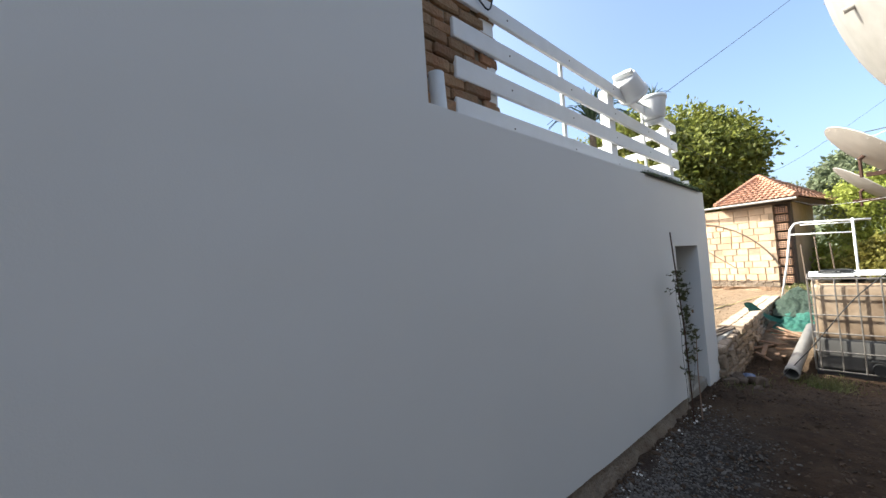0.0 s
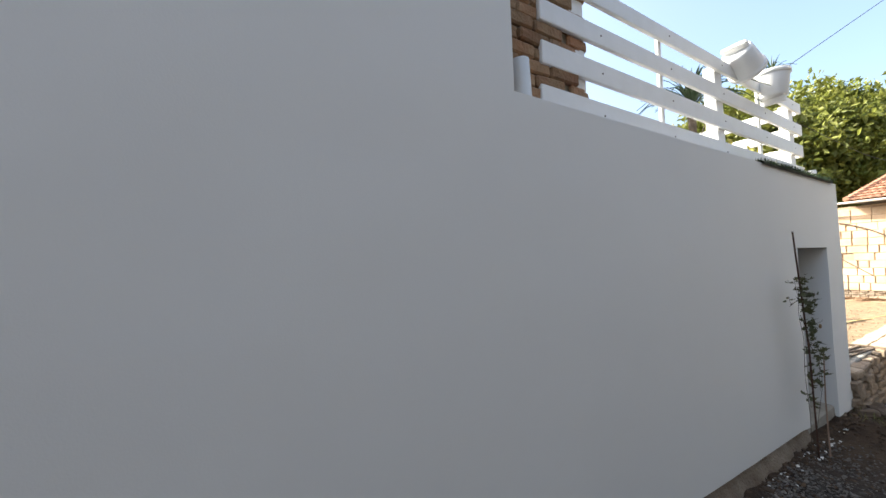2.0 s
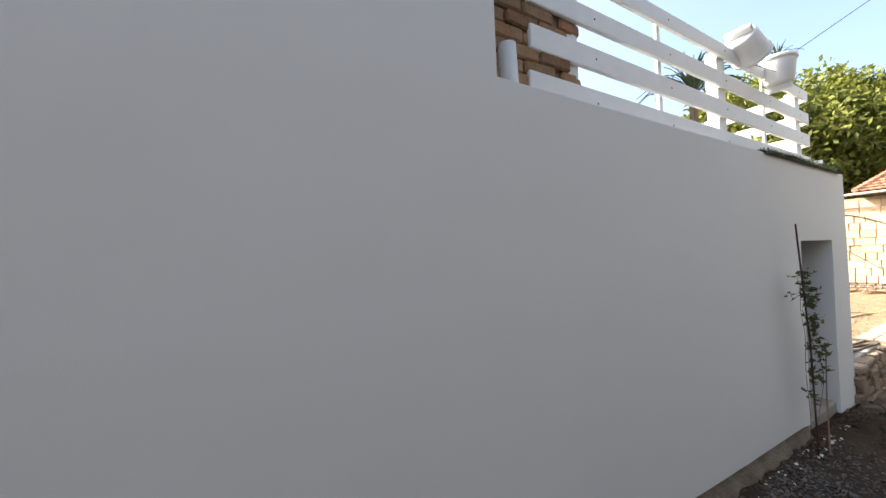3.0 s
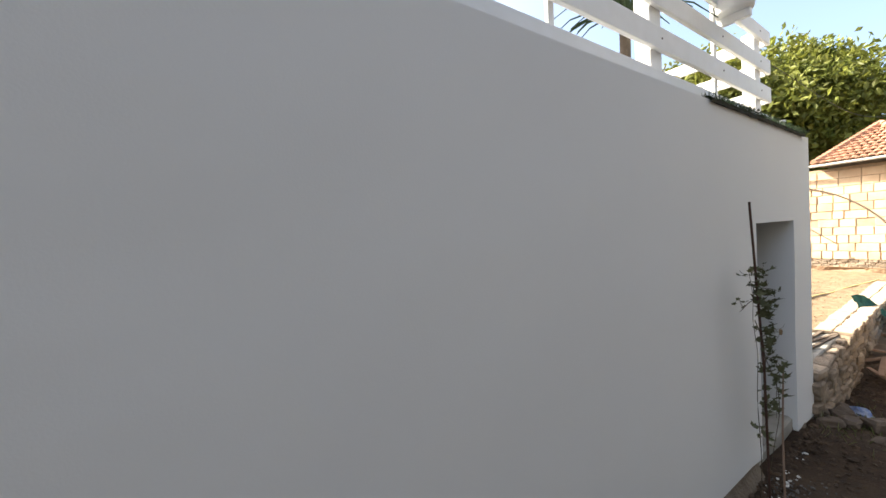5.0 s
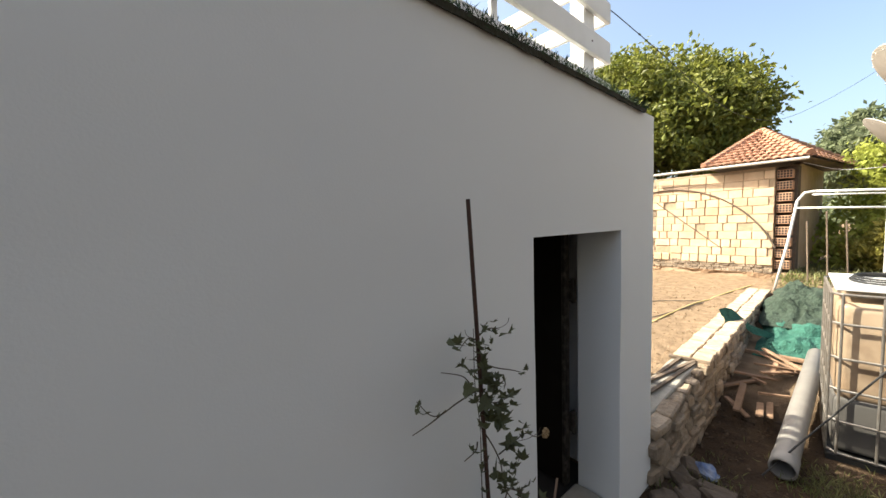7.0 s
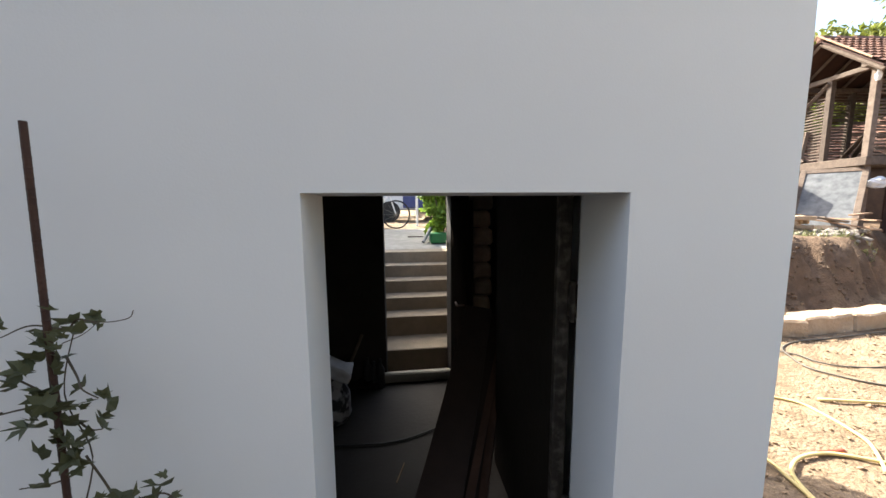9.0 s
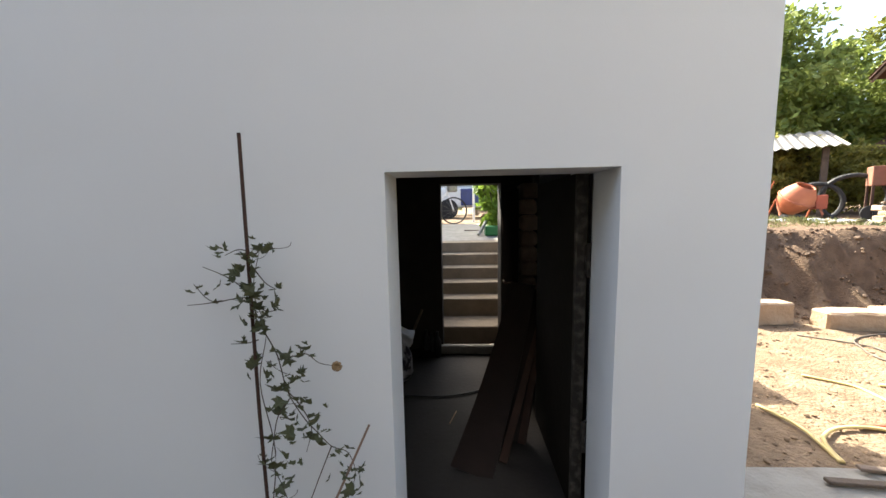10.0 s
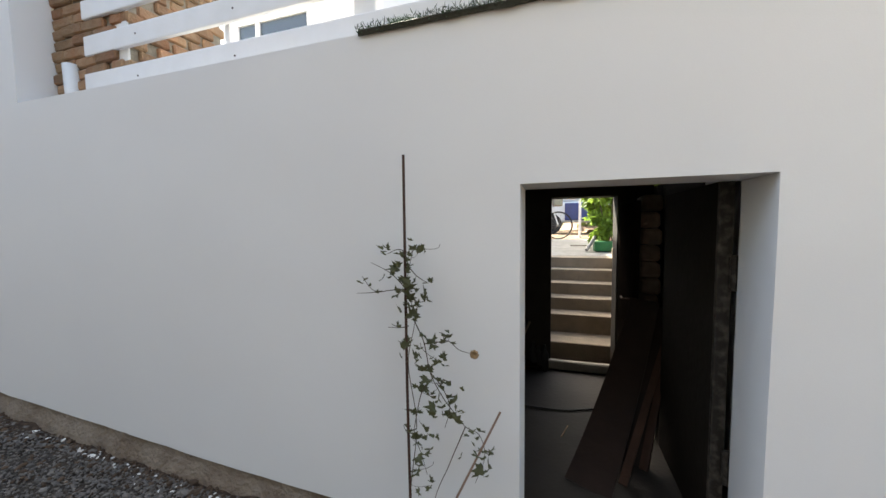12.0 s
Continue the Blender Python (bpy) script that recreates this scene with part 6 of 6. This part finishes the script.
tree("shrub", (10.5, 11.5, 1.1), [(x * 1.5, y, z + 1.4, r_) for x, y, z, r_ in lobes(0, 1.8, 14, 54, 0.8)], 12000, 0.16, GREEN3, "sunlit yellow-green shrub behind the yard", "shrub", 54, 0.08, 6)
tree("shrub", (14.0, 11.2, 1.1), [(x * 1.5, y, z + 1.3, r_) for x, y, z, r_ in lobes(0, 1.8, 14, 57, 0.8)], 11000, 0.16, GREEN3, "sunlit yellow-green shrub behind the crib", "shrub", 57, 0.08, 6)
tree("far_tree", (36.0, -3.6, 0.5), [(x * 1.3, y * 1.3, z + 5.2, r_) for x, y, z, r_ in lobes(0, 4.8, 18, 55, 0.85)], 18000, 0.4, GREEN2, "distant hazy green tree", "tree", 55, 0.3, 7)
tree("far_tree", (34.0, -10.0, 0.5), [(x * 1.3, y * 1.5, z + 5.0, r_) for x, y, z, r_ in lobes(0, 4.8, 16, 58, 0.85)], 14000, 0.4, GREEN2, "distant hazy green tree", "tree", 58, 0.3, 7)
tree("vine_hedge", (13.2, -2.6, 0.4), [(0, 0, 1.6, 1.4), (0.3, 1.4, 1.0, 0.9), (-0.2, 0.5, 2.6, 1.0), (0.2, -1.2, 2.2, 1.4), (-0.4, 1.2, 0.6, 0.9), (0, -2.6, 1.8, 1.5), (0.2, -0.2, 3.3, 0.8), (-0.6, 1.7, 0.3, 0.6)], 15000, 0.16, HEDGE, "dense sunlit hedge overgrown with vine", "hedge", 59, 0.08, 8, 0.5)
tree("flowering_bush", (11.6, -2.0, 0.35), [(0, 0, 0.7, 0.75), (0.2, 0.6, 0.5, 0.5), (-0.1, -0.7, 0.8, 0.7), (-0.2, 0.2, 1.1, 0.45)], 6000, 0.12, GREEN3, "yellow-green garden bush in the sun", "bush", 60, 0.04, 4)
fls = leaf_mesh("flowers", [(11.1 + 0.3 * ry.random(), -2.2 + ry.uniform(-0.5, 0.5), 1.0 + ry.uniform(0, 0.5)) for _ in range(16)], 0.09, REDM, 6, 0, 0.9)
tagged(new("red_flowers", fls), "small red flowers on the garden bush", "flowers", kind="stuff")

# distant tree line closing the horizon
rt = np.random.RandomState(70)
pts = []
for k in range(260):
    a = rt.uniform(0, 2 * math.pi)
    d = rt.uniform(55, 80)
    c = np.array([d * math.cos(a) + 5, d * math.sin(a), rt.uniform(0.5, 4.0)])
    pts.append(c + rt.normal(size=(110, 3)) * np.array([2.2, 2.2, 1.3]))
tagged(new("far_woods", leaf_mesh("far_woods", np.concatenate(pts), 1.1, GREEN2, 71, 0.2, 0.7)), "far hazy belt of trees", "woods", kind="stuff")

# ---- far yard at the top of the steps ----
pb = thing("planter_box", "green plastic planter beside the steps", "planter", at=(1.0, 5.1, 1.15))
part("box", boxed(-0.22, 0.22, -0.15, 0.15, 0, 0.17, bevel=0.02, segs=2), GREENP, pb)
bushy = thing("leafy_plant", "lush bright green leafy plant by the steps", "plant", at=(1.06, 5.45, 1.17))
bm = bmesh.new()
for k in range(8):
    a = k * 0.8
    tube(bm, curve_pts([(0.04 * math.cos(a), 0.04 * math.sin(a), 0), (0.15 * math.cos(a), 0.15 * math.sin(a), 0.45), (0.3 * math.cos(a), 0.3 * math.sin(a), 0.9)], 4), 0.01, 5)
part("stems", bm, STEM, bushy)
ob = new("leaves", leaf_mesh("leaves", crown_points([(0, 0, 0.45, 0.36), (0.2, 0, 0.75, 0.35), (-0.05, 0.1, 0.9, 0.3), (0.1, -0.1, 0.25, 0.3), (0.3, 0.1, 1.1, 0.35), (-0.2, 0, 0.7, 0.26), (-0.15, 0, 1.0, 0.25)], 3000, 80, 0.3), 0.12, leaf_mat("lush_leaves", (0.32, 0.42, 0.06), (0.16, 0.27, 0.035)), 80, 0.6, 0.6))
ob.parent = bushy
bm = bmesh.new()
tube(bm, [(0.66, 5.0, 1.17), (0.84, 5.35, 1.42)], 0.03, 8)
solo("short_pipe", bm, GREYPIPE, "short grey pipe leaning on the planter", "pipe")


def wheel_bm(r_, tr_, n=28):
    bm = bmesh.new()
    tube(bm, [(r_ * math.cos(a), 0, r_ * math.sin(a)) for a in np.linspace(0, 2 * math.pi, n)], tr_, 6, caps=False)
    return bm


bike = thing("bicycle", "white city bicycle parked in the far yard", "bicycle", at=(0.08, 7.4, 1.25), rz=8)
for x in (0.0, -1.02):
    wh = part("wheel", wheel_bm(0.32, 0.02), BLACK, bike)
    wh.matrix_basis = pose(x + 0.12, 0, 0.34)
    bm = bmesh.new()
    for k in range(14):
        a = k * 0.4488
        tube(bm, [(0, 0, 0), (0.31 * math.cos(a), 0, 0.31 * math.sin(a))], 0.002, 4)
    tube(bm, [(0, -0.04, 0), (0, 0.04, 0)], 0.025, 8)
    part("spokes", bm, GALV, wh)
bm = bmesh.new()
for p_ in ([(0.12, 0, 0.34), (-0.05, 0, 0.85)], [(-0.05, 0, 0.85), (-0.08, 0, 1.0)], [(-0.04, 0, 0.8), (-0.45, 0, 0.32)], [(-0.45, 0, 0.32), (-0.6, 0, 0.85)], [(-0.06, 0, 0.72), (-0.55, 0, 0.62)], [(-0.45, 0, 0.32), (-0.9, 0, 0.34)], [(-0.9, 0, 0.34), (-0.57, 0, 0.75)]):
    tube(bm, p_, 0.017, 7)
part("frame", bm, WHITE, bike)
bm = bmesh.new()
tube(bm, curve_pts([(-0.25, -0.28, 1.03), (-0.1, -0.2, 1.06), (-0.06, 0, 1.02), (-0.1, 0.2, 1.06), (-0.25, 0.28, 1.03)], 5), 0.013, 7)
part("handlebar", bm, GALV, bike)
part("saddle", boxed(-0.72, -0.48, -0.07, 0.07, 0.86, 0.91, bevel=0.025, segs=2), BLACK, bike)
bm = boxed(-0.02, 0.2, -0.14, 0.14, 0.8, 1.02, bevel=0.02)
part("basket", bm, GALV, bike)
car = thing("parked_car", "white and blue van parked beyond the yard", "car", at=(1.25, 10.8, 1.31))
bm = boxed(-2.0, 2.0, -0.85, 0.85, 0.35, 1.0, bevel=0.12, segs=3)
part("body", bm, CARW, car)
bm = boxed(-1.7, 1.2, -0.75, 0.75, 0.98, 1.65, bevel=0.16, segs=3)
part("cabin", bm, CARW, car)
for x0_, x1_ in ((-1.45, -0.75), (-0.65, 0.15), (0.25, 0.95)):
    part("side_window", boxed(x0_, x1_, -0.775, -0.74, 1.08, 1.5, bevel=0.015), GLASS, car)
part("tail_lamp", boxed(-1.99, -1.8, -0.87, -0.8, 0.62, 0.95, bevel=0.02), REDM, car, "red tail lamp")
part("door_panel", boxed(-0.85, -0.1, -0.875, -0.84, 0.42, 0.95, bevel=0.02), CARB, car, "dark blue door")
for x in (-1.25, 1.25):
    bm = bmesh.new()
    lathe(bm, [(0.0, -0.02), (0.17, -0.02), (0.19, 0.0), (0.3, 0.0), (0.32, 0.03), (0.32, 0.17), (0.3, 0.2), (0, 0.2)], 24, pose(x, -0.87, 0.32, -90))
    part("wheel", bm, BLACK, car)
bm = bmesh.new()
tube(bm, [(0.72, 8.0, 1.2), (0.72, 8.0, 2.8)], 0.03, 8)
solo("white_post", bm, WHITE, "white metal post in the far yard", "post")
tree("garden_tree", (2.8, 16.0, 1.1), [(x * 1.6, y, z + 2.6, r_) for x, y, z, r_ in lobes(0, 3.0, 14, 61, 0.9)], 9000, 0.25, GREEN1, "green trees beyond the parked van", "tree", 61, 0.15, 6)
tree("garden_tree", (-4.0, 16.0, 1.1), [(x * 1.6, y, z + 2.6, r_) for x, y, z, r_ in lobes(0, 3.0, 14, 62, 0.9)], 8000, 0.25, GREEN1, "green trees beyond the parked van", "tree", 62, 0.15, 6)
